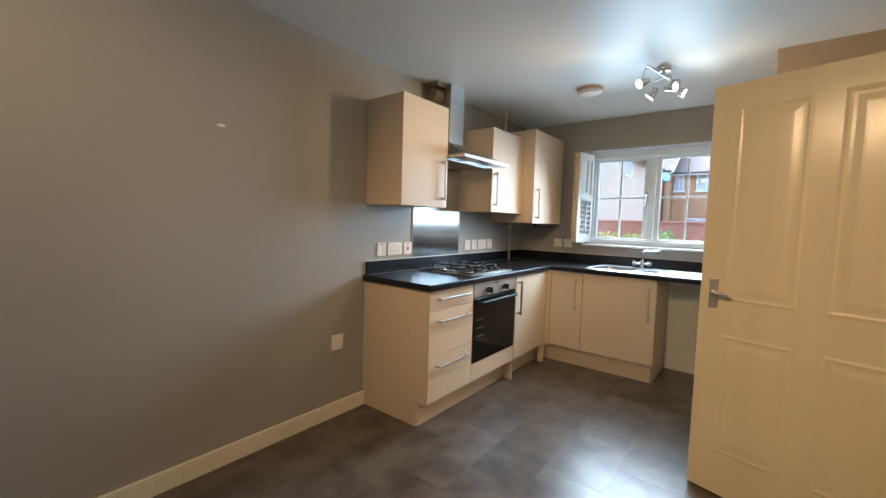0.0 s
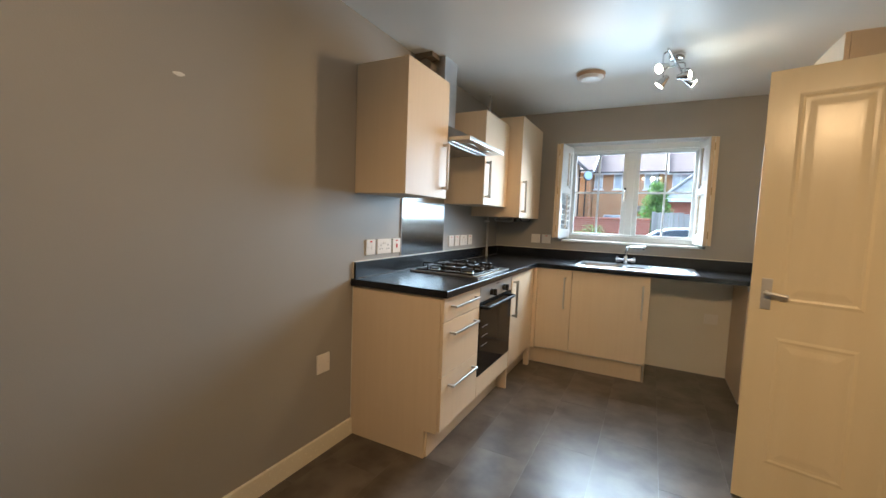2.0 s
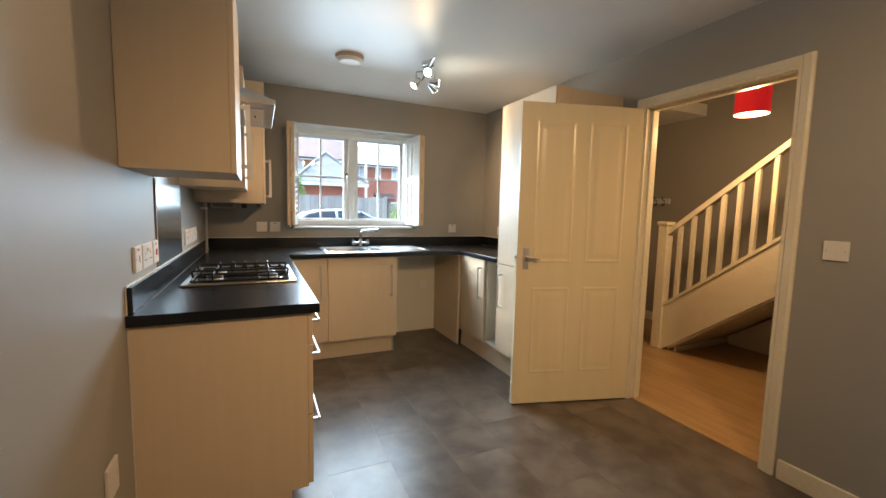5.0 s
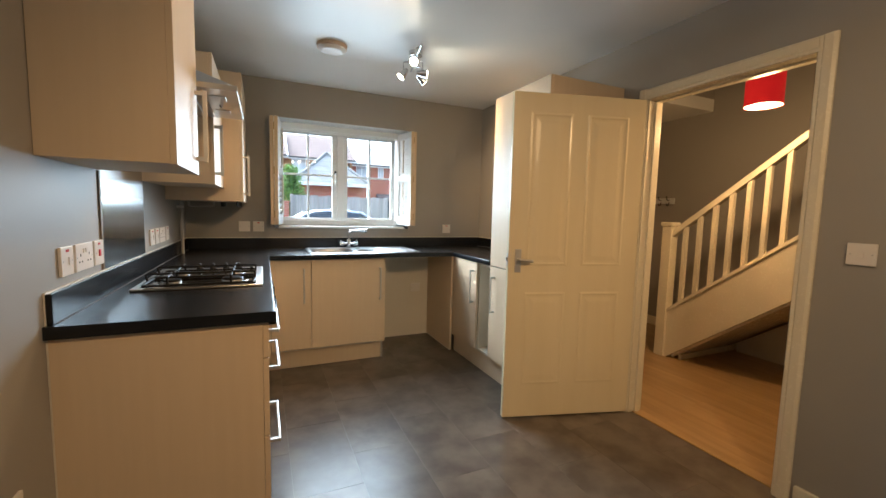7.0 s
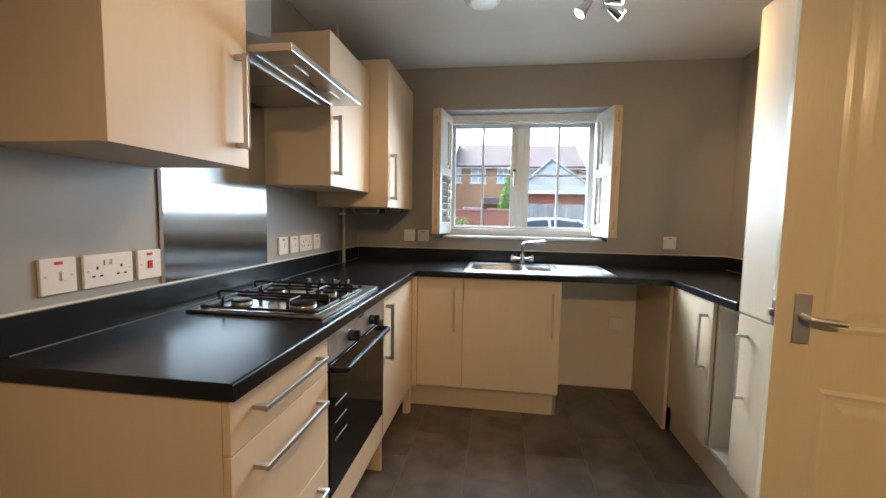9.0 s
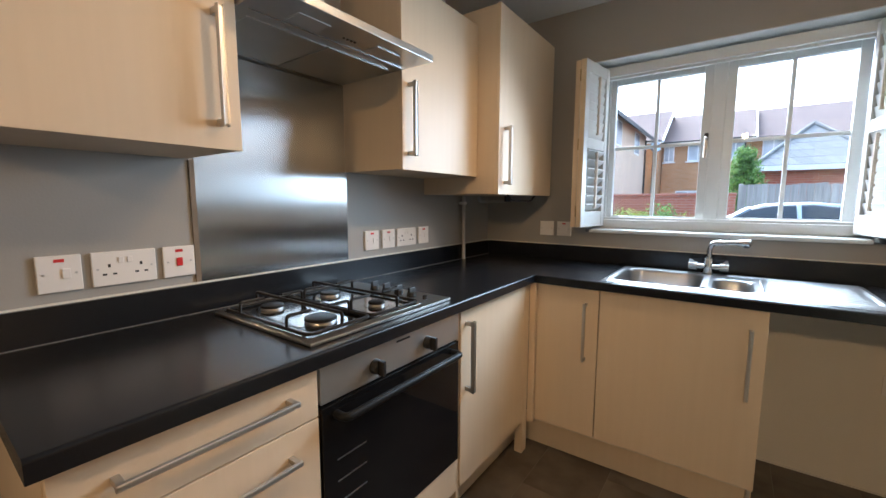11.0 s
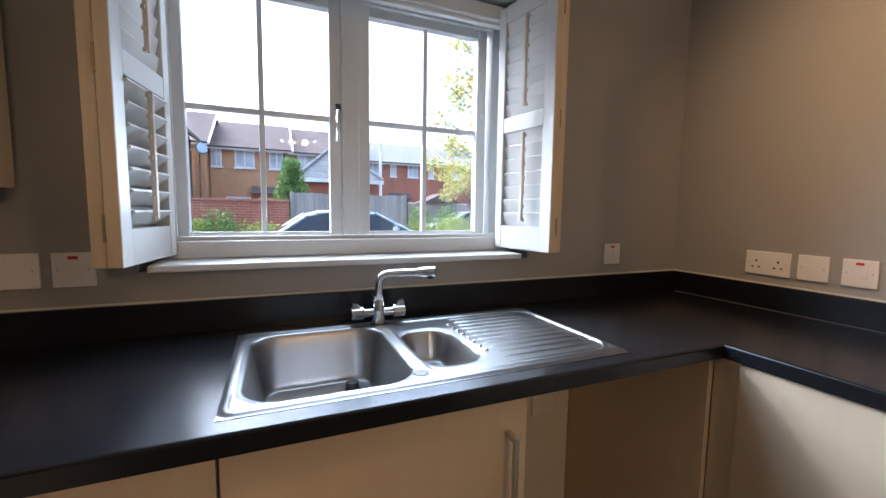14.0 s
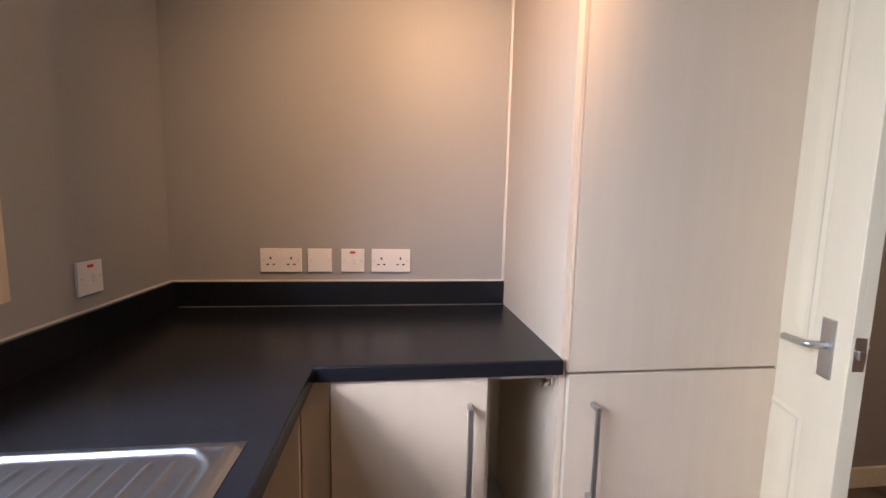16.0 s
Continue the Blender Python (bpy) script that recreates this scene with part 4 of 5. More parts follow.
def raised_panel(u0, u1, z0, z1, y_face, out):
    """A moulded recess with a raised field."""
    own = bmesh.new()
    prev = None
    for inset, lift in ((0.0, 0.0006), (0.012, 0.0032), (0.022, 0.0009), (0.034, 0.0010), (0.060, 0.0036), (0.068, 0.0038)):
        ring = [own.verts.new((u, y_face + out * lift, z)) for u, z in ((u0 + inset, z0 + inset), (u1 - inset, z0 + inset), (u1 - inset, z1 - inset), (u0 + inset, z1 - inset))]
        if prev:
            for i in range(4):
                own.faces.new((prev[i], prev[(i + 1) % 4], ring[(i + 1) % 4], ring[i]))
        prev = ring
    own.faces.new(prev)
    return own


leaf = part("leaf", box(0, DW, -0.0175, 0.0175, 0.010, 0.010 + DH, 0.002), M_DOOR, door)
for out in (-1, 1):
    for u0, u1 in ((0.105, 0.368), (0.458, 0.721)):
        for z0, z1 in ((0.215, 0.795), (0.955, 1.855)):
            part("panel", raised_panel(u0, u1, z0, z1, out * 0.0175, out), M_DOOR, leaf)
    hnd = part("handle", box(DW - 0.078, DW - 0.040, *sorted((out * 0.0178, out * 0.0235)), 0.915, 1.055, 0.002), M_HANDLE, door, "satin chrome lever handle on a square plate")
    part("lever", tube(bend([(DW - 0.059, out * 0.022, 0.992), (DW - 0.059, out * 0.062, 0.992), (DW - 0.138, out * 0.060, 0.986)], 0.012), 0.0085, 10), M_HANDLE, hnd, smooth=True)
part("latch_plate", box(DW - 0.0003, DW + 0.0012, -0.011, 0.011, 0.955, 1.03), M_STEEL, door, "steel latch plate")
part("latch", box(DW + 0.001, DW + 0.010, -0.006, 0.006, 0.982, 1.002, 0.002), M_STEEL, door)
for z in (0.2, 1.0, 1.78):
    part("hinge", rod((-0.004, -0.021, z - 0.04), (-0.004, -0.021, z + 0.04), 0.006), M_STEEL, door, "brass-toned door hinge", smooth=True)
door.matrix_world = pose(2.698, -2.022, 0, 0, 0, 164.0)

# ---- ceiling fittings ----
alarm = thing("smoke_alarm", (1.01, -0.955, CEIL - 0.04), "round white ceiling smoke alarm", "smoke alarm")
part("base", rod((1.01, -0.955, CEIL - 0.022), (1.01, -0.955, CEIL), 0.096, 0.1, 40), M_SMOKE, alarm, smooth=True)
part("cover", rod((1.01, -0.955, CEIL - 0.042), (1.01, -0.955, CEIL - 0.022), 0.066, 0.092, 40, bev=0.004), M_PLASTIC, alarm, "white sounder cover", smooth=True)


def spot_bar(at, turn, heads, label, power):
    """A chrome ceiling bar of four swivel spotlights; each head is a place from the base, an aim, a share of the power and its spread."""
    th = thing("ceiling_spotlight", at, label, "ceiling light", "spotlight bars")
    x, y, z = at
    part("base", rod((x, y, z - 0.03), (x, y, z), 0.043, 0.048, 28, bev=0.003), M_CHROME, th, smooth=True)
    c, s = math.cos(radians(turn)), math.sin(radians(turn))
    part("bar", tube([(x + c * u, y + s * u, z - 0.05) for u in (-0.25, 0.0, 0.25)], 0.0075, 10), M_CHROME, th, "straight chrome bar", smooth=True)
    part("post", rod((x, y, z - 0.055), (x, y, z - 0.02), 0.012), M_CHROME, th, smooth=True)
    for u, v, aim, lit, spread in heads:
        top = Vector((x + c * u, y + s * u, z - 0.05))
        mid = top + Vector((-s * v, c * v, -0.09))
        a = Vector(aim).normalized()
        part("arm", tube(bend([top, top + Vector((-s * v, c * v, -0.01)), mid], 0.012), 0.005, 8), M_CHROME, th, smooth=True)
        head = part("head", rod(mid - a * 0.042, mid + a * 0.03, 0.014, 0.031, 20), M_CHROME, th, "swivelling spotlight head", smooth=True)
        part("bulb", rod(mid + a * 0.0285, mid + a * 0.034, 0.0275, 0.022, 20), M_BULB, head, "lit reflector bulb", smooth=True)
        lamp = bpy.data.lights.new("spot_lamp", "SPOT")
        lamp.energy, lamp.color, lamp.spot_size, lamp.spot_blend, lamp.shadow_soft_size = power * lit, WARM, radians(spread), 1.0, 0.04
        new("spot_lamp", lamp).matrix_world = look(mid + a * 0.055, mid + a)
    return th


spot_bar((1.545, -1.115, CEIL), 78, ((-0.22, 0.03, (-0.62, -0.62, -0.42), 0.75, 120), (0.04, 0.08, (-0.62, 0.05, -0.75), 1.15, 90), (0.12, -0.06, (0.86, 0.13, -0.50), 2.6, 90), (0.0, -0.05, (0.93, -0.30, -0.05), 0.12, 90)), "chrome four-lamp spotlight bar on the kitchen ceiling", LAMP_SPOT)
spot_bar((1.35, -4.25, CEIL), 25, ((-0.2, 0.03, (-0.75, 0.25, -0.55), 0.6, 110), (-0.07, 0.06, (-0.2, 0.65, -0.7), 0.4, 90), (0.07, -0.03, (0.0, 0.85, -0.5), 2.5, 90), (0.2, 0.03, (0.6, 0.45, -0.6), 1.3, 104)), "chrome four-lamp spotlight bar on the dining ceiling", LAMP_DINING)

# ---- hall: floor strip, stairs, pendant ----
pend = thing("pendant_light", (3.38, -2.3, 1.955), "lit pendant light with a red drum shade in the hall", "pendant light")
M_SHADE = surf("red_shade_with_glow", (0.62, 0.012, 0.015), (0.55, 0.01, 0.012), rough=0.8, fine=260, bump=0.05)
# faint red emission imitates lamplight showing through the fabric
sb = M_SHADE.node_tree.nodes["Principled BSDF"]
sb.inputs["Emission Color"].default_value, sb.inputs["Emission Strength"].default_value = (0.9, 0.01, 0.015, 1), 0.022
M_DIFF = glow("lamp_diffuser", (1.0, 0.82, 0.62), 0.12)
own = bmesh.new()
for r, flip in ((0.098, 1), (0.096, -1)):
    bot = [own.verts.new((3.38 + r * math.cos(a), -2.3 + r * math.sin(a), 1.957)) for a in (2 * math.pi * k / 48 for k in range(48))]
    up_ring = [own.verts.new((v.co.x, v.co.y, 2.165)) for v in bot]
    for k in range(48):
        own.faces.new((bot[k], bot[(k + 1) % 48], up_ring[(k + 1) % 48], up_ring[k]))
part("shade", own, M_SHADE, pend, "red fabric drum shade with a faint glow put in", smooth=True)
part("diffuser", rod((3.38, -2.3, 1.958), (3.38, -2.3, 1.961), 0.095, seg=40), M_DIFF, pend, "glowing white diffuser")
part("cord", rod((3.38, -2.3, 2.16), (3.38, -2.3, CEIL - 0.02), 0.003, seg=8), M_PLASTIC, pend)
part("spider", tube([(3.286, -2.3, 2.16), (3.474, -2.3, 2.16)], 0.003, 6), M_STEEL, pend)
part("ceiling_rose", rod((3.38, -2.3, CEIL - 0.025), (3.38, -2.3, CEIL), 0.03, 0.045, 20), M_PLASTIC, pend, smooth=True)
lamp = bpy.data.lights.new("pendant_lamp", "POINT")
lamp.energy, lamp.color, lamp.shadow_soft_size = LAMP_HALL, WARM, 0.06
new("pendant_lamp", lamp).location = (3.38, -2.3, 1.90)

stairs = thing("staircase", (4.33, -2.5, 0), "cream painted staircase with closed string and square balusters", "staircase")
SX, SLOPE = 3.93, 0.785


def line(y, z0):
    return z0 + SLOPE * (-1.40 - y)


Y_END = -4.9
part("string", prism([(-1.37, 0.0), (-1.37, line(-1.37, 0.42)), (Y_END, line(Y_END, 0.42)), (Y_END, line(Y_END, 0.0)), (-1.41, 0.0)], "x", SX - 0.02, SX + 0.018), M_TRIM, stairs)
part("string_capping", prism([(-1.39, line(-1.39, 0.42)), (Y_END, line(Y_END, 0.42)), (Y_END, line(Y_END, 0.45)), (-1.39, line(-1.39, 0.45))], "x", SX - 0.035, SX + 0.033), M_TRIM, stairs)
part("wall_string", prism([(-1.37, 0.0), (-1.37, line(-1.37, 0.42)), (Y_END, line(Y_END, 0.42)), (Y_END, line(Y_END, 0.0)), (-1.41, 0.0)], "x", HALL_X - 0.04, HALL_X - 0.017), M_TRIM, stairs)
nw = part("newel_post", box(SX - 0.045, SX + 0.045, -1.395, -1.305, 0, 1.185, 0.004), M_TRIM, stairs)
part("newel_cap", box(SX - 0.058, SX + 0.058, -1.408, -1.292, 1.1855, 1.222, 0.010), M_TRIM, nw)
part("handrail", prism([(-1.392, line(-1.392, 1.10)), (Y_END, line(Y_END, 1.10)), (Y_END, line(Y_END, 1.155)), (-1.392, line(-1.392, 1.155))], "x", SX - 0.03, SX + 0.03), M_TRIM, stairs)
for i in range(28):
    y = -1.483 - i * 0.119
    part("baluster", prism([(y, line(y, 0.448)), (y - 0.032, line(y - 0.032, 0.448)), (y - 0.032, line(y - 0.032, 1.102)), (y, line(y, 1.102))], "x", SX - 0.016, SX + 0.016), M_TRIM, stairs)
RISE, GO = 0.185, 0.185 / SLOPE
for i in range(13):
    y = -1.33 - i * GO
    zt = (i + 1) * RISE
    part("step", prism([(y, zt - 0.185), (y, zt), (y - GO, zt), (y - GO, zt - 0.03), (y - 0.03, zt - 0.03), (y - 0.03, zt - 0.185)], "x", SX + (0.019 if i else 0.060), HALL_X - 0.041), M_CARPET, stairs, "carpeted step")
part("soffit", prism([(-1.43, 0.02), (Y_END, line(Y_END, 0.0) + 0.022), (Y_END, line(Y_END, 0.0) + 0.006), (-1.45, 0.003)], "x", SX + 0.018, HALL_X - 0.041), M_TRIM, stairs, "cream boarded underside")
part("under_panel", prism([(-1.56, 0.0), (-3.6, 0.0), (-3.6, 1.62), (-1.56, 0.08)], "x", HALL_X - 0.075, HALL_X - 0.06), M_CREAM, stairs, "cream panel under the stairs")
part("floor_trim", box(SX + 0.02, HALL_X - 0.04, -1.532, -1.505, 0.001, 0.05, 0.003), M_TRIM, stairs)


# ---- outside the window ----
GROUND = -0.15
M_ASPHALT = surf("asphalt", (0.055, 0.055, 0.057), (0.04, 0.04, 0.041), rough=0.9, scale=0.6, fine=60, bump=0.3)
M_GRASS = surf("grass_ground", (0.07, 0.11, 0.03), (0.05, 0.085, 0.022), rough=0.95, scale=1.5, fine=30, bump=0.5)
M_BRICK = bricks("orange_brick", (0.60, 0.33, 0.16), (0.52, 0.27, 0.125), (0.58, 0.48, 0.36))
M_REDBRICK = bricks("red_brick", (0.48, 0.165, 0.10), (0.40, 0.125, 0.08), (0.48, 0.36, 0.30))
M_RENDER = surf("pale_wall_render", (0.60, 0.46, 0.33), (0.55, 0.42, 0.30), rough=0.9, scale=0.7, fine=40, bump=0.1)
M_ROOF = bricks("roof_tile", (0.19, 0.145, 0.13), (0.15, 0.115, 0.105), (0.07, 0.06, 0.055), 0.33, 0.26)
M_GREYROOF = bricks("grey_roof_tile", (0.30, 0.295, 0.285), (0.25, 0.245, 0.235), (0.12, 0.115, 0.11), 0.33, 0.26)
M_FENCE = surf("weathered_fence_wood", (0.36, 0.325, 0.29), (0.27, 0.24, 0.21), rough=0.9, scale=2, fine=20, stretch=(12, 12, 0.7), bump=0.2, per_piece=0.16)
M_UPVC = surf("white_frame", (0.78, 0.78, 0.76), rough=0.4, bump=0.0)
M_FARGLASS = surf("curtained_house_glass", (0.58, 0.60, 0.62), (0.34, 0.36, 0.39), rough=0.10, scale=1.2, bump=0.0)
M_SILVER = surf("silver_car_paint", (0.42, 0.46, 0.52), (0.40, 0.44, 0.5), rough=0.22, metal=0.6, bump=0.0, coat=0.8)
M_CARGREY = surf("pale_blue_car_paint", (0.32, 0.38, 0.45), rough=0.25, metal=0.5, bump=0.0, coat=0.8)
M_CARGLASS = surf("car_glass", (0.02, 0.025, 0.03), rough=0.05, bump=0.0)
M_TYRE = surf("tyre_rubber", (0.02, 0.02, 0.02), rough=0.8, fine=120, bump=0.1)
M_BARK = surf("bark", (0.12, 0.09, 0.065), (0.07, 0.055, 0.04), rough=0.95, fine=24, stretch=(3, 3, 0.6), bump=0.6)


def leaf_mat(name, stops):
    m = bpy.data.materials.new(name)
    m.use_nodes = True
    n, l = m.node_tree.nodes, m.node_tree.links
    b = n["Principled BSDF"]
    g, r = n.new("ShaderNodeNewGeometry"), n.new("ShaderNodeValToRGB")
    while len(r.color_ramp.elements) < len(stops):
        r.color_ramp.elements.new(0.5)
    for e, (p, c) in zip(r.color_ramp.elements, stops):
        e.position, e.color = p, (*c, 1)
    l.new(g.outputs["Random Per Island"], r.inputs["Fac"])
    l.new(r.outputs["Color"], b.inputs["Base Color"])
    b.inputs["Roughness"].default_value = 0.6
    through_leaf, both = n.new("ShaderNodeBsdfTranslucent"), n.new("ShaderNodeMixShader")
    both.inputs["Fac"].default_value = 0.45
    l.new(r.outputs["Color"], through_leaf.inputs["Color"])
    l.new(b.outputs["BSDF"], both.inputs[1])
    l.new(through_leaf.outputs["BSDF"], both.inputs[2])
    l.new(both.outputs["Shader"], n["Material Output"].inputs["Surface"])
    return m


M_AUTUMN = leaf_mat("autumn_leaves", ((0.0, (0.22, 0.30, 0.05)), (0.45, (0.40, 0.42, 0.08)), (0.85, (0.55, 0.42, 0.10)), (1.0, (0.55, 0.22, 0.1))))
M_GOLD = leaf_mat("pale_gold_leaves", ((0.0, (0.34, 0.38, 0.09)), (0.5, (0.52, 0.5, 0.15)), (1.0, (0.62, 0.56, 0.2))))
M_LEAF = leaf_mat("shrub_leaves", ((0.0, (0.06, 0.12, 0.02)), (0.5, (0.11, 0.2, 0.04)), (1.0, (0.2, 0.3, 0.07))))
M_LIME = leaf_mat("bright_hedge_leaves", ((0.0, (0.12, 0.19, 0.03)), (0.5, (0.26, 0.33, 0.05)), (1.0, (0.4, 0.42, 0.08))))

setting("ground", box(-400, 400, -400, 900, GROUND - 0.3, GROUND), M_ASPHALT, "grey asphalt parking court", "ground")
setting("verge", box(-9, 1.55, 9.6, 10.98, GROUND, GROUND + 0.12, 0.03), M_GRASS, "planted verge with kerb before the brick wall", "verge")
setting("verge", box(4.9, 13.5, 9.3, 12.5, GROUND, GROUND + 0.12, 0.03), M_GRASS, "planted verge with kerb beside the fence", "verge")


def leaves(own, centre, radii, count, size, seed, top_bias=0.0, shell=0.55):
    rnd = random.Random(seed)
    for _ in range(count):
        while True:
            p = Vector((rnd.uniform(-1, 1), rnd.uniform(-1, 1), rnd.uniform(-1, 1)))
            if shell < p.length < 1.0 + 0.2 * rnd.random():
                break
        c = Vector((centre[0] + p.x * radii[0], centre[1] + p.y * radii[1], centre[2] + p.z * radii[2]))
        u = Vector((rnd.gauss(0, 1), rnd.gauss(0, 1), rnd.gauss(0, 1))).normalized()
        v = u.orthogonal().normalized()
        s = size * rnd.uniform(0.6, 1.3)
        own.faces.new([own.verts.new(c + u * a * s + v * b * s * 0.55) for a, b in ((-1, 0), (0, -1), (1, 0), (0, 1))])
    return own


def house(name, x0, x1, y0, depth, eave, ridge, wall_mat, windows, label, doors=(), tiles=None):
    """A house facing the window, its roof ridge along the street; windows are (x, z, width, height)."""
    h = thing(name, ((x0 + x1) / 2, y0 + depth / 2, GROUND), label, "house", "houses across the court")
    part("wall", box(x0, x1, y0, y0 + depth, GROUND, eave), wall_mat, h)
    ym = y0 + depth / 2
    roof = part("roof", prism([(y0 - 0.35, eave - 0.12), (ym, ridge), (y0 + depth + 0.35, eave - 0.12), (y0 + depth + 0.35, eave - 0.24), (ym, ridge - 0.13), (y0 - 0.35, eave - 0.24)], "x", x0 - 0.2, x1 + 0.2), tiles or M_ROOF, h)
    part("gable", prism([(y0, eave), (ym, ridge - 0.16), (y0 + depth, eave)], "x", x0 + 0.01, x1 - 0.01), wall_mat, h)
    part("fascia", box(x0 - 0.2, x1 + 0.2, y0 - 0.38, y0 - 0.353, eave - 0.27, eave - 0.10), M_UPVC, roof)
    part("gutter", box(x0 - 0.2, x1 + 0.2, y0 - 0.46, y0 - 0.381, eave - 0.17, eave - 0.09), M_BLACK, roof)
    for xv in (x0 - 0.21, x1 + 0.2):
        part("verge", prism([(y0 - 0.36, eave - 0.10), (ym, ridge + 0.03), (ym, ridge - 0.12), (y0 - 0.36, eave - 0.25)], "x", xv, xv + 0.08), M_UPVC, roof)
    for wx, wz, ww, wh in windows:
        w = part("window", box(wx - ww / 2, wx + ww / 2, y0 - 0.03, y0 + 0.05, wz, wz + wh), M_UPVC, h, "white framed house window")
        k = 3 if ww > 1.5 else 2
        for i in range(k):
            a = wx - ww / 2 + 0.06 + i * (ww - 0.06) / k
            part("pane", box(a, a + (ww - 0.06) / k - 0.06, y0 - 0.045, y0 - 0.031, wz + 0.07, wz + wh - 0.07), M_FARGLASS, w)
        part("sill", box(wx - ww / 2 - 0.08, wx + ww / 2 + 0.08, y0 - 0.1, y0 - 0.001, wz - 0.07, wz - 0.001), M_UPVC, w)
        part("lintel", box(wx - ww / 2 - 0.1, wx + ww / 2 + 0.1, y0 - 0.02, y0 - 0.001, wz + wh + 0.001, wz + wh + 0.2), wall_mat, w)
    for dx in doors:
        d = part("door", box(dx - 0.45, dx + 0.45, y0 - 0.03, y0 + 0.04, GROUND, GROUND + 2.05), M_UPVC, h, "house door")
        part("canopy", prism([(y0 - 0.9, GROUND + 2.3), (y0 - 0.001, GROUND + 2.75), (y0 - 0.001, GROUND + 2.3)], "x", dx - 0.8, dx + 0.8), M_ROOF, d)
    part("downpipe", rod((x1 - 0.25, y0 - 0.07, GROUND), (x1 - 0.25, y0 - 0.07, eave - 0.2), 0.045, seg=8), M_BLACK, h)
    return h


UP = 3.66
house("terraced_house", -9.5, -2.4, 24.2, 8.0, 4.9, 7.2, M_BRICK, [(-7.6, UP, 1.1, 1.05), (-4.4, UP, 1.2, 1.05), (-4.4, 0.75, 1.5, 1.2)], "orange brick terraced house with tiled roof", (-6.2,))
house("terraced_house", -2.35, 1.9, 25.5, 8.0, 4.9, 7.0, M_BRICK, [(-2.0, UP, 0.55, 1.05), (-0.52, UP, 1.05, 1.05), (1.23, UP, 0.85, 1.05), (-0.9, 0.75, 1.3, 1.2)], "narrow orange brick house with tiled roof", (0.6,))
house("terraced_house", 1.95, 6.6, 26.1, 8.0, 4.9, 7.0, M_BRICK, [(2.9, UP, 0.95, 1.05), (4.9, UP, 0.95, 1.05), (3.0, 0.75, 1.5, 1.2)], "orange brick house behind the garage", (5.3,))
RED_WINDOWS = ((0.9, 0.9), (2.45, 0.46), (4.0, 0.82), (5.5, 0.44))
for x0, x1, label in ((6.9, 13.6, "red brick terraced house with a grey roof"), (13.65, 20.3, "red brick house in the middle of the row"), (20.35, 27.0, "far red brick house of the row"), (27.05, 34.0, "last red brick house of the row")):
    house("terraced_house", x0, x1, 28.3, 8.0, 4.92, 6.85, M_REDBRICK, [(x0 + dx, 3.8, w, 0.95) for dx, w in RED_WINDOWS] + [(x0 + 1.3, 0.8, 1.3, 1.1), (x0 + 4.3, 0.8, 1.5, 1.1)], label, (x0 + 2.9,), M_GREYROOF)

# side house at the end of the court, gable to the road
side = thing("corner_house", (-6.4, 18.5, GROUND), "rendered corner house with a gable roof", "house", "houses across the court")
part("wall", box(-10, -2.85, 14.5, 22.8, GROUND, 4.9), M_RENDER, side)
rf = part("roof", prism([(-10.4, 4.75), (-6.4, 7.9), (-2.45, 4.75), (-2.45, 4.62), (-6.4, 7.75), (-10.4, 4.62)], "y", 14.2, 23.1), M_ROOF, side)
part("gable", prism([(-10, 4.9), (-6.4, 7.74), (-2.85, 4.9)], "y", 14.51, 22.79), M_RENDER, side)
part("fascia", box(-2.47, -2.42, 14.2, 23.1, 4.60, 4.77), M_DARK, rf)
part("downpipe", rod((-2.79, 22.4, GROUND), (-2.79, 22.4, 4.65), 0.045, seg=8), M_DARK, side)
for y in (16.2, 20.2):
    w = part("window", box(-2.88, -2.82, y - 0.6, y + 0.6, UP, UP + 1.1), M_UPVC, side, "white framed house window")
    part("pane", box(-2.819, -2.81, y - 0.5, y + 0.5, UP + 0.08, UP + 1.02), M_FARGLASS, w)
dish = part("satellite_dish", rod((-2.25, 22.0, 4.2), (-2.2, 21.93, 4.22), 0.3, 0.26, 20), M_CARGREY, side, "blue-grey satellite dish")
part("bracket", rod((-2.85, 22.1, 4.1), (-2.25, 22.0, 4.2), 0.025), M_STEEL, dish)

# garage with a hipped roof
gar = thing("garage", (3.4, 17, GROUND), "red brick garage with a hipped tiled roof and white fascia", "garage")
part("wall", box(2.05, 4.75, 14.8, 20, GROUND, 2.35), M_REDBRICK, gar)
own = bmesh.new()
e = [own.verts.new(c) for c in ((1.75, 14.5, 2.42), (5.05, 14.5, 2.42), (5.05, 20.3, 2.42), (1.75, 20.3, 2.42))]
t = [own.verts.new(c) for c in ((3.4, 16.3, 3.95), (3.4, 18.5, 3.95))]
for f in ((e[0], e[1], t[0]), (e[1], e[2], t[1], t[0]), (e[2], e[3], t[1]), (e[3], e[0], t[0], t[1]), (e[3], e[2], e[1], e[0])):
    own.faces.new(f)
gr = part("roof", own, M_GREYROOF, gar)
part("ridge_tile", rod((1.75, 14.5, 2.44), (3.4, 16.3, 3.97), 0.07, seg=8), M_GREYROOF, gr)
part("ridge_tile", rod((5.05, 14.5, 2.44), (3.4, 16.3, 3.97), 0.07, seg=8), M_GREYROOF, gr)
part("fascia", box(1.74, 5.06, 14.46, 14.499, 2.28, 2.43), M_UPVC, gr)

# garden wall, fence, gate posts
gw = thing("garden_wall", (-3, 11.1, GROUND), "red brick garden wall with a coping", "wall")
part("wall", box(-12, 1.40, 11.0, 11.22, GROUND, 1.44), M_REDBRICK, gw)
part("coping", box(-12, 1.42, 10.97, 11.25, 1.44, 1.52, 0.01), M_REDBRICK, gw)
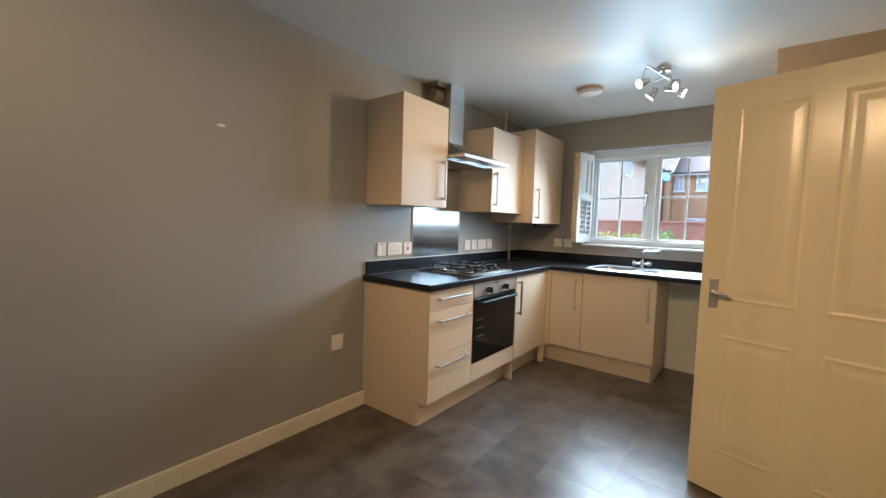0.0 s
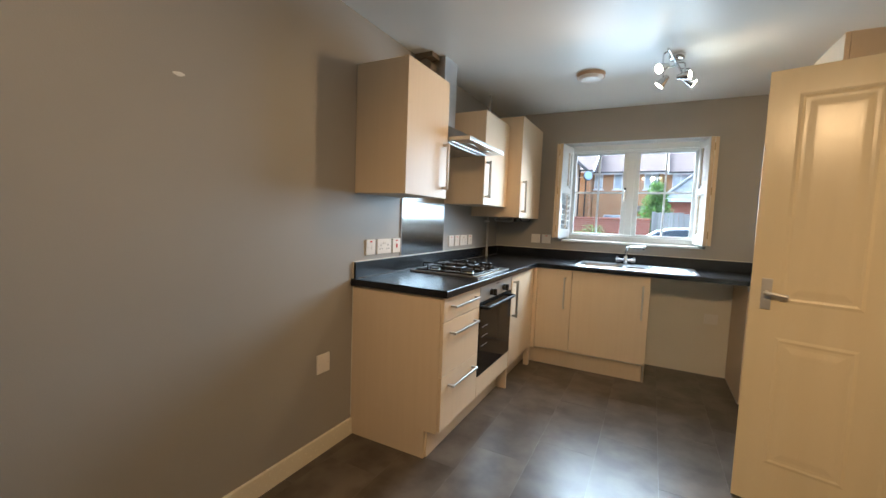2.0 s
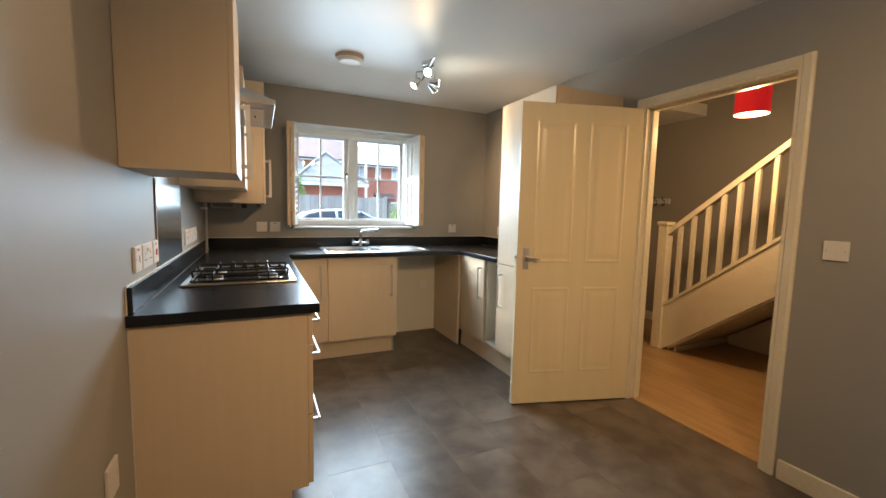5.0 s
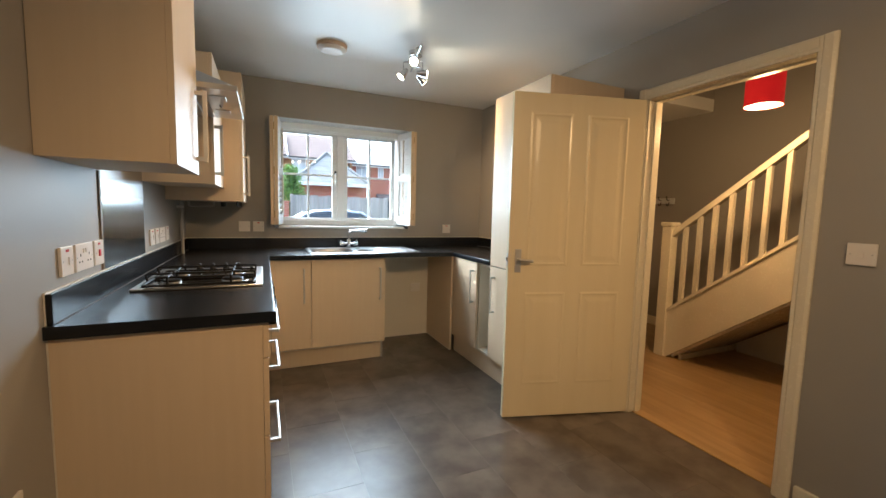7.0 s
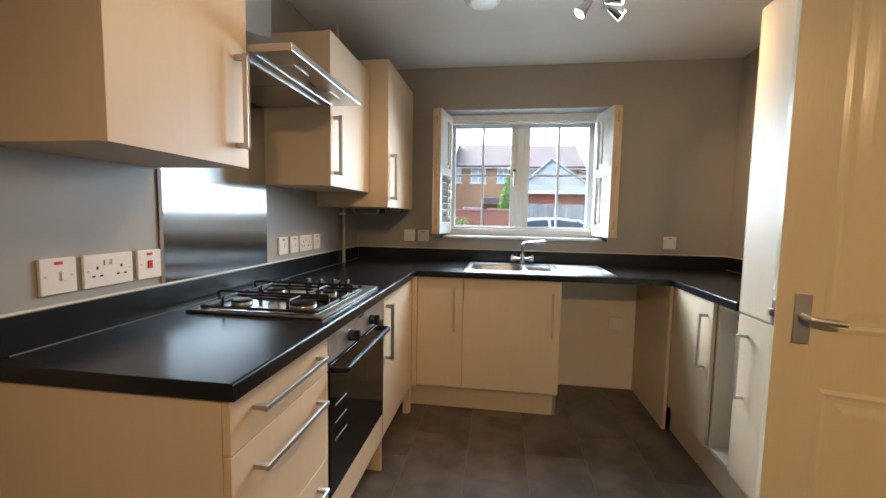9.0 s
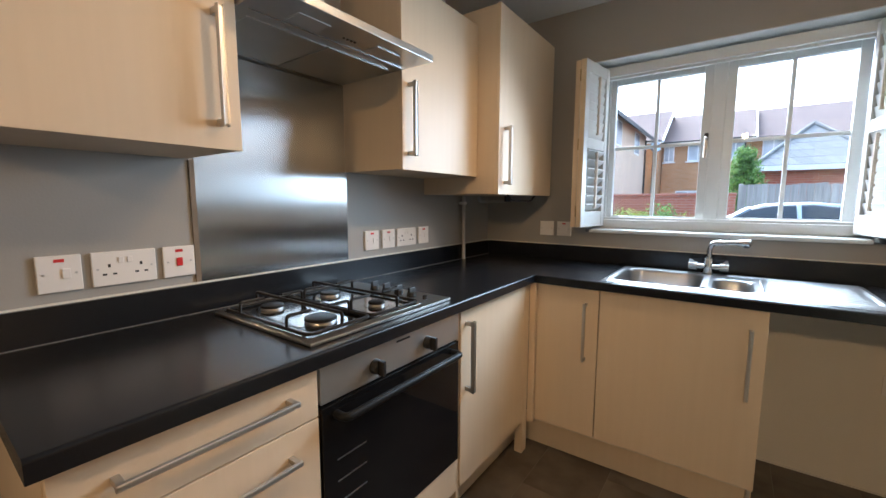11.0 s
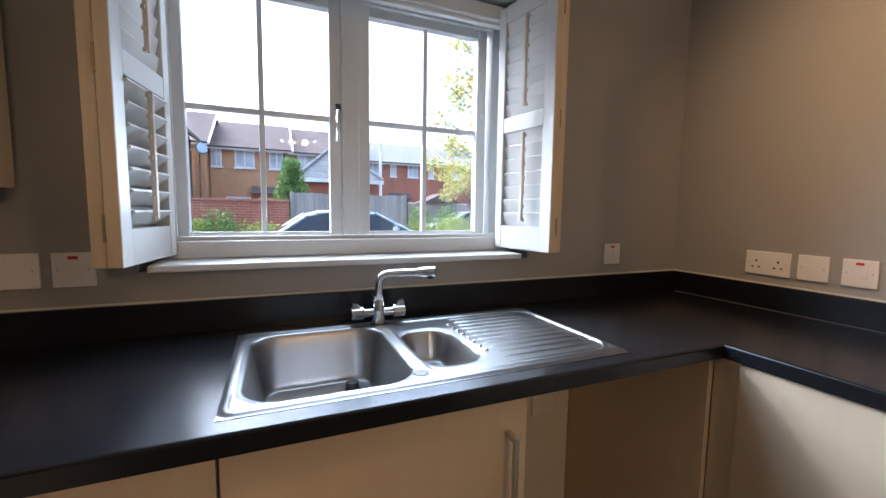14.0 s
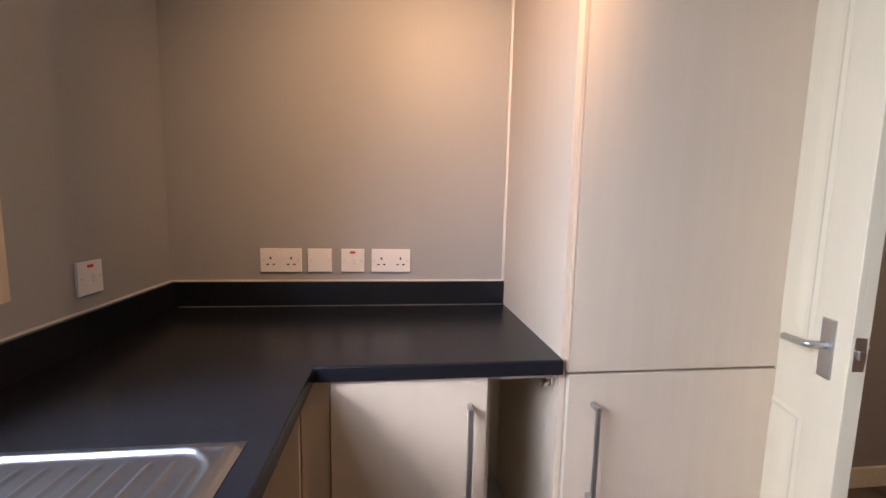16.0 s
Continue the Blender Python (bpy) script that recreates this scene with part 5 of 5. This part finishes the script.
fence = thing("garden_fence", (3.1, 11.1, GROUND), "weathered grey close-board garden fence", "fence")
rnd = random.Random(5)
x = 1.48
while x < 4.80:
    hgt = 1.72 + rnd.uniform(-0.02, 0.02)
    part("board", box(x, x + 0.142, 11.0, 11.018, GROUND + 0.04, hgt, 0.003), M_FENCE, fence)
    x += 0.148
for x in (1.44, 3.1, 4.82):
    part("post", box(x, x + 0.1, 11.03, 11.13, GROUND, 1.76), M_FENCE, fence)
for z in (0.25, 1.35):
    part("rail", box(1.48, 4.85, 11.0182, 11.06, z, z + 0.08), M_FENCE, fence)
far_fence = thing("garden_fence", (11, 21, GROUND), "far weathered garden fence before the red houses", "fence")
for i in range(46):
    part("board", box(5.4 + i * 0.302, 5.695 + i * 0.302, 21.0, 21.03, GROUND, 1.66 + 0.02 * (i % 3)), M_FENCE, far_fence)
end_wall = thing("garden_wall", (11.2, 13.4, GROUND), "short red brick wall beside the tree", "wall")
part("wall", box(9.6, 15.0, 13.6, 13.82, GROUND, 1.45), M_REDBRICK, end_wall)
post = thing("gate_post", (5.0, 11.2, GROUND), "black metal gate post by the fence", "post")
part("shaft", box(4.97, 5.05, 11.3, 11.38, GROUND, 1.62, 0.004), M_BLACK, post)
part("shaft_cap", box(4.96, 5.06, 11.29, 11.39, 1.62, 1.65, 0.006), M_BLACK, post)
lamp_post = thing("lamp_post", (6.06, 19.0, GROUND), "pale grey street lamp post beside the fence", "lamp post")
part("shaft", rod((6.06, 19.0, GROUND), (6.06, 19.0, 4.7), 0.085, 0.06, 12), M_UPVC, lamp_post, smooth=True)
part("shaft_base", rod((6.06, 19.0, GROUND), (6.06, 19.0, 1.0), 0.11, 0.11, 12), M_UPVC, lamp_post, smooth=True)
porch = thing("shed", (9.5, 20.0, GROUND), "small timber shed with a pitched roof", "shed")
part("wall", box(8.6, 10.6, 19.4, 20.6, GROUND, 1.75), M_FENCE, porch)
part("roof", prism([(8.45, 1.7), (9.6, 2.25), (10.75, 1.7)], "y", 19.25, 20.75), M_ROOF, porch)


def car(x0, y, length, direction, paint, label):
    """A saloon on four wheels; direction +1 faces +x."""
    c = thing("parked_car", (x0 + length / 2, y, GROUND), label, "car", "parked cars")
    L = length / 4.4

    def px(u):
        return x0 + (u * L if direction > 0 else (4.4 - u) * L)
    g = GROUND

    def shell(profile, w_low, w_high, z_low, z_high, shrink=0.0):
        own = bmesh.new()
        rings = []
        for s in (-1, 1):
            ring = []
            for u, z in profile:
                f = (z - z_low) / (z_high - z_low)
                ring.append(own.verts.new((px(u), y + s * (w_low + (w_high - w_low) * f), g + z)))
            rings.append(ring)
        n = len(profile)
        own.faces.new(rings[0])
        own.faces.new(rings[1][::-1])
        for i in range(n):
            own.faces.new((rings[0][i], rings[1][i], rings[1][(i + 1) % n], rings[0][(i + 1) % n]))
        bmesh.ops.recalc_face_normals(own, faces=own.faces)
        bmesh.ops.bevel(own, geom=own.edges[:], offset=0.05, segments=3, profile=0.5, affect="EDGES")
        return own
    body = part("body", shell([(0.05, 0.32), (0.0, 0.62), (0.08, 0.88), (0.75, 0.95), (3.05, 0.93), (4.1, 0.78), (4.38, 0.6), (4.36, 0.3), (3.9, 0.2), (0.4, 0.2)], 0.84, 0.80, 0.2, 0.95), paint, c, smooth=True)
    part("roof", shell([(0.95, 1.28), (1.25, 1.385), (1.9, 1.42), (2.35, 1.37), (2.42, 1.33), (1.9, 1.35), (1.2, 1.30)], 0.62, 0.55, 1.28, 1.42), paint, c, smooth=True)
    cab = part("cabin_glass", shell([(0.42, 0.93), (1.0, 1.28), (1.35, 1.36), (1.9, 1.385), (2.35, 1.33), (3.2, 0.93)], 0.76, 0.60, 0.93, 1.385), M_CARGLASS, c, "dark car windows", smooth=True)
    for s in (-1, 1):
        for p, q in (((0.5, 0.93), (1.05, 1.3)), ((1.75, 0.93), (1.72, 1.37)), ((3.15, 0.93), (2.38, 1.34))):
            part("pillar", rod((px(p[0]), y + s * 0.77, g + p[1]), (px(q[0]), y + s * 0.615, g + q[1]), 0.035, seg=8), paint, cab, smooth=True)
        m = part("wing_mirror", rod((px(2.78), y + s * 0.78, g + 1.0), (px(2.72), y + s * 0.95, g + 1.02), 0.05, 0.075, 12), paint, c, "wing mirror", smooth=True)
        for u in (0.85, 3.55):
            wheel = part("wheel", rod((px(u), y + s * 0.66, g + 0.31), (px(u), y + s * 0.845, g + 0.31), 0.31, seg=28, bev=0.03), M_TYRE, c, "black tyre on alloy wheel", smooth=True)
            part("rim", rod((px(u), y + s * 0.84, g + 0.31), (px(u), y + s * 0.852, g + 0.31), 0.2, seg=20), M_STEEL, wheel)
        part("headlight", box(*sorted((px(4.2), px(4.32))), *sorted((y + s * 0.5, y + s * 0.76)), g + 0.6, g + 0.72, 0.02), M_FARGLASS, c, "headlight")
    return c


car(0.55, 7.7, 4.5, 1, M_SILVER, "silver saloon car parked before the fence")
car(7.4, 16.4, 4.3, -1, M_CARGREY, "pale blue car parked further off by the red houses")

# plants
con = thing("conifer", (1.55, 12.4, GROUND), "bushy green conifer behind the garden wall", "tree")
part("trunk", rod((1.55, 12.4, GROUND), (1.55, 12.4, 2.4), 0.08, 0.02, 8), M_BARK, con)
own = bmesh.new()
for k in range(9):
    z = 0.5 + k * 0.26
    r = 0.62 * (1 - (k / 9.5) ** 1.6) + 0.10
    for j in range(5):
        a = j * 1.257 + k * 0.7
        leaves(own, (1.55 + 0.55 * r * math.cos(a), 12.4 + 0.55 * r * math.sin(a), z + 0.05 * math.sin(a * 3)), (r * 0.62, r * 0.62, 0.30), 105, 0.055, 100 + k * 7 + j, shell=0.2)
part("crown", own, M_LEAF, con)
tree = thing("autumn_tree", (7.9, 11.6, GROUND), "young street tree with thin yellow-green and orange leaves", "tree")
TX, TY = 7.9, 11.6
stem = [(TX, TY, GROUND), (TX + 0.02, TY, 1.2), (TX - 0.02, TY + 0.02, 2.6), (TX + 0.05, TY, 4.2), (TX, TY, 6.9)]
tr = part("trunk", tube(stem[:3], 0.075, 10), M_BARK, tree, smooth=True)
part("leader", tube(stem[2:], 0.045, 8), M_BARK, tree, smooth=True)
own = bmesh.new()
rnd = random.Random(11)
for k in range(30):
    z0 = 2.3 + k * 0.15
    a = k * 2.4
    ln = (2.2 - 1.2 * k / 30) * rnd.uniform(0.7, 1.12)
    rise = 0.35 + 0.5 * k / 30
    tip = Vector((TX + ln * math.cos(a), TY + ln * math.sin(a), z0 + ln * rise))
    mid = Vector((TX + ln * 0.5 * math.cos(a), TY + ln * 0.5 * math.sin(a), z0 + ln * rise * 0.62))
    part("limb", tube([(TX, TY, z0), mid, tip], 0.012, 6), M_BARK, tree)
    for q, rr, nn in ((mid, 0.3, 36), (mid.lerp(tip, 0.5), 0.38, 70), (tip, 0.40, 80), (tip + Vector((rnd.uniform(-0.3, 0.3), rnd.uniform(-0.3, 0.3), -0.3)), 0.26, 30)):
        leaves(own, q, (rr, rr, rr * 0.75), nn, 0.078, 300 + k * 3 + nn, shell=0.1)
part("crown", own, M_AUTUMN, tree)
lime = thing("ornamental_tree", (8.3, 13.1, GROUND), "small tree with pale yellow-green leaves before the brick wall", "tree")
part("trunk", tube([(8.3, 13.1, GROUND), (8.26, 13.1, 0.9), (8.3, 13.12, 2.0)], 0.05, 8), M_BARK, lime, smooth=True)
own = bmesh.new()
for k in range(16):
    a = k * 2.4
    ln = 1.05 * rnd.uniform(0.5, 1.1)
    tip = Vector((8.3 + ln * math.cos(a), 13.1 + ln * math.sin(a), 1.9 + 0.08 * k + rnd.uniform(-0.15, 0.15)))
    part("limb", tube([(8.28, 13.1, 1.3 + 0.03 * k), tip.lerp(Vector((8.3, 13.1, 1.8)), 0.5), tip], 0.01, 6), M_BARK, lime)
    leaves(own, tip, (0.42, 0.42, 0.3), 190, 0.06, 700 + k, shell=0.1)
part("crown", own, M_GOLD, lime)


def bush(x, y, rx, ry, rz, mat, label, seed, count=900, size=0.045):
    b = thing("bush", (x, y, GROUND + 0.12), label, "bush", "verge planting")
    own = bmesh.new()
    r = random.Random(seed)
    for _ in range(8):
        leaves(own, (x + r.uniform(-0.5, 0.5) * rx, y + r.uniform(-0.5, 0.5) * ry, GROUND + 0.12 + rz * r.uniform(0.35, 0.62)), (rx * 0.6, ry * 0.6, rz * 0.5), count // 8, size, r.random(), shell=0.35)
    part("crown", own, mat, b)
    for i in range(3):
        part("stem", rod((x + (i - 1) * rx * 0.2, y, GROUND + 0.1), (x + (i - 1) * rx * 0.4, y, GROUND + 0.1 + rz * 0.5), 0.015, 0.008, 6), M_BARK, b)
    return b


for i, (x, y, rx, rz, m) in enumerate(((-4.2, 10.4, 0.9, 1.1, M_LIME), (-2.9, 10.3, 0.8, 1.0, M_LEAF), (-1.8, 10.35, 0.8, 1.1, M_LIME), (-0.9, 10.3, 0.7, 1.05, M_LIME), (-0.1, 10.35, 0.7, 1.15, M_LEAF), (0.7, 10.3, 0.6, 1.0, M_LIME))):
    bush(x, y, rx, 0.5, rz, m, "low green shrub before the brick wall", 40 + i, 1600, 0.042)
for i, (x, y, rx, rz, m) in enumerate(((5.65, 11.7, 0.55, 1.5, M_LEAF), (6.75, 12.0, 0.55, 1.5, M_LEAF), (5.5, 10.3, 0.8, 1.0, M_LIME), (6.7, 10.5, 0.8, 1.1, M_LIME), (7.9, 10.8, 0.8, 1.2, M_LEAF), (9.2, 11.2, 0.9, 1.3, M_LIME))):
    bush(x, y, rx, 0.55, rz, m, "clipped green hedge bush on the verge", 60 + i, 2600, 0.036)


# ---- floors, laid piece by piece ----
def laid(name, x0, x1, y0, y1, under, piece, wide, long, along, mat, label, gap, shift):
    """A floor of separate pieces that run along x or y, each row shifted."""
    fl = tagged(link_mesh(name, box(x0, x1, y0, y1, -0.12, -0.0008), under), label, "floor", kind="structure")
    ORIGIN[fl.name] = Vector()
    cache = {}
    a0, a1, b0, b1 = (x0, x1, y0, y1) if along == "y" else (y0, y1, x0, x1)
    row, a = 0, a0 + shift[0] - wide
    while a < a1:
        lo, hi = max(a, a0), min(a + wide, a1)
        b = b0 - long + ((shift[1] + shift[2] * row) % long)
        while b < b1:
            p, q = max(b, b0), min(b + long, b1)
            if hi - lo > 0.004 and q - p > 0.004:
                key = (round(hi - lo, 4), round(q - p, 4))
                if key not in cache:
                    w, l = key
                    sx, sy = (w, l) if along == "y" else (l, w)
                    bmx = box(-sx / 2 + gap, sx / 2 - gap, -sy / 2 + gap, sy / 2 - gap, -0.0022, 0.0)
                    me = bpy.data.meshes.new(piece)
                    bmesh.ops.recalc_face_normals(bmx, faces=bmx.faces)
                    bmx.to_mesh(me)
                    bmx.free()
                    me.materials.append(mat)
                    cache[key] = me
                ob = new(piece, cache[key])
                ca, cb = (lo + hi) / 2, (p + q) / 2
                ob.location = (ca, cb, 0) if along == "y" else (cb, ca, 0)
                ob.parent = fl
            b += long
        a += wide
        row += 1
    return fl


laid("floor", 0.0, RIGHT + 0.035, BACK, 0.0, M_GROUT, "tile", 0.3055, 0.61, "y", M_TILE, "grey slate-effect vinyl tile floor of the kitchen", 0.0008, (0.068, 0.11, 0.244))
laid("hall_floor", RIGHT + 0.06, HALL_X, BACK, 0.0, M_DARK, "plank", 0.126, 1.2, "y", M_OAK, "oak laminate plank floor of the hall", 0.0005, (0.06, 0.3, 0.43))
thr = thing("threshold_strip", (RIGHT + 0.047, -2.445, 0), "thin wooden threshold strip between tile and laminate", "threshold", kind="structure")
part("bar", box(RIGHT + 0.036, RIGHT + 0.059, -2.844, -2.046, -0.002, 0.005, 0.002), M_OAK, thr)
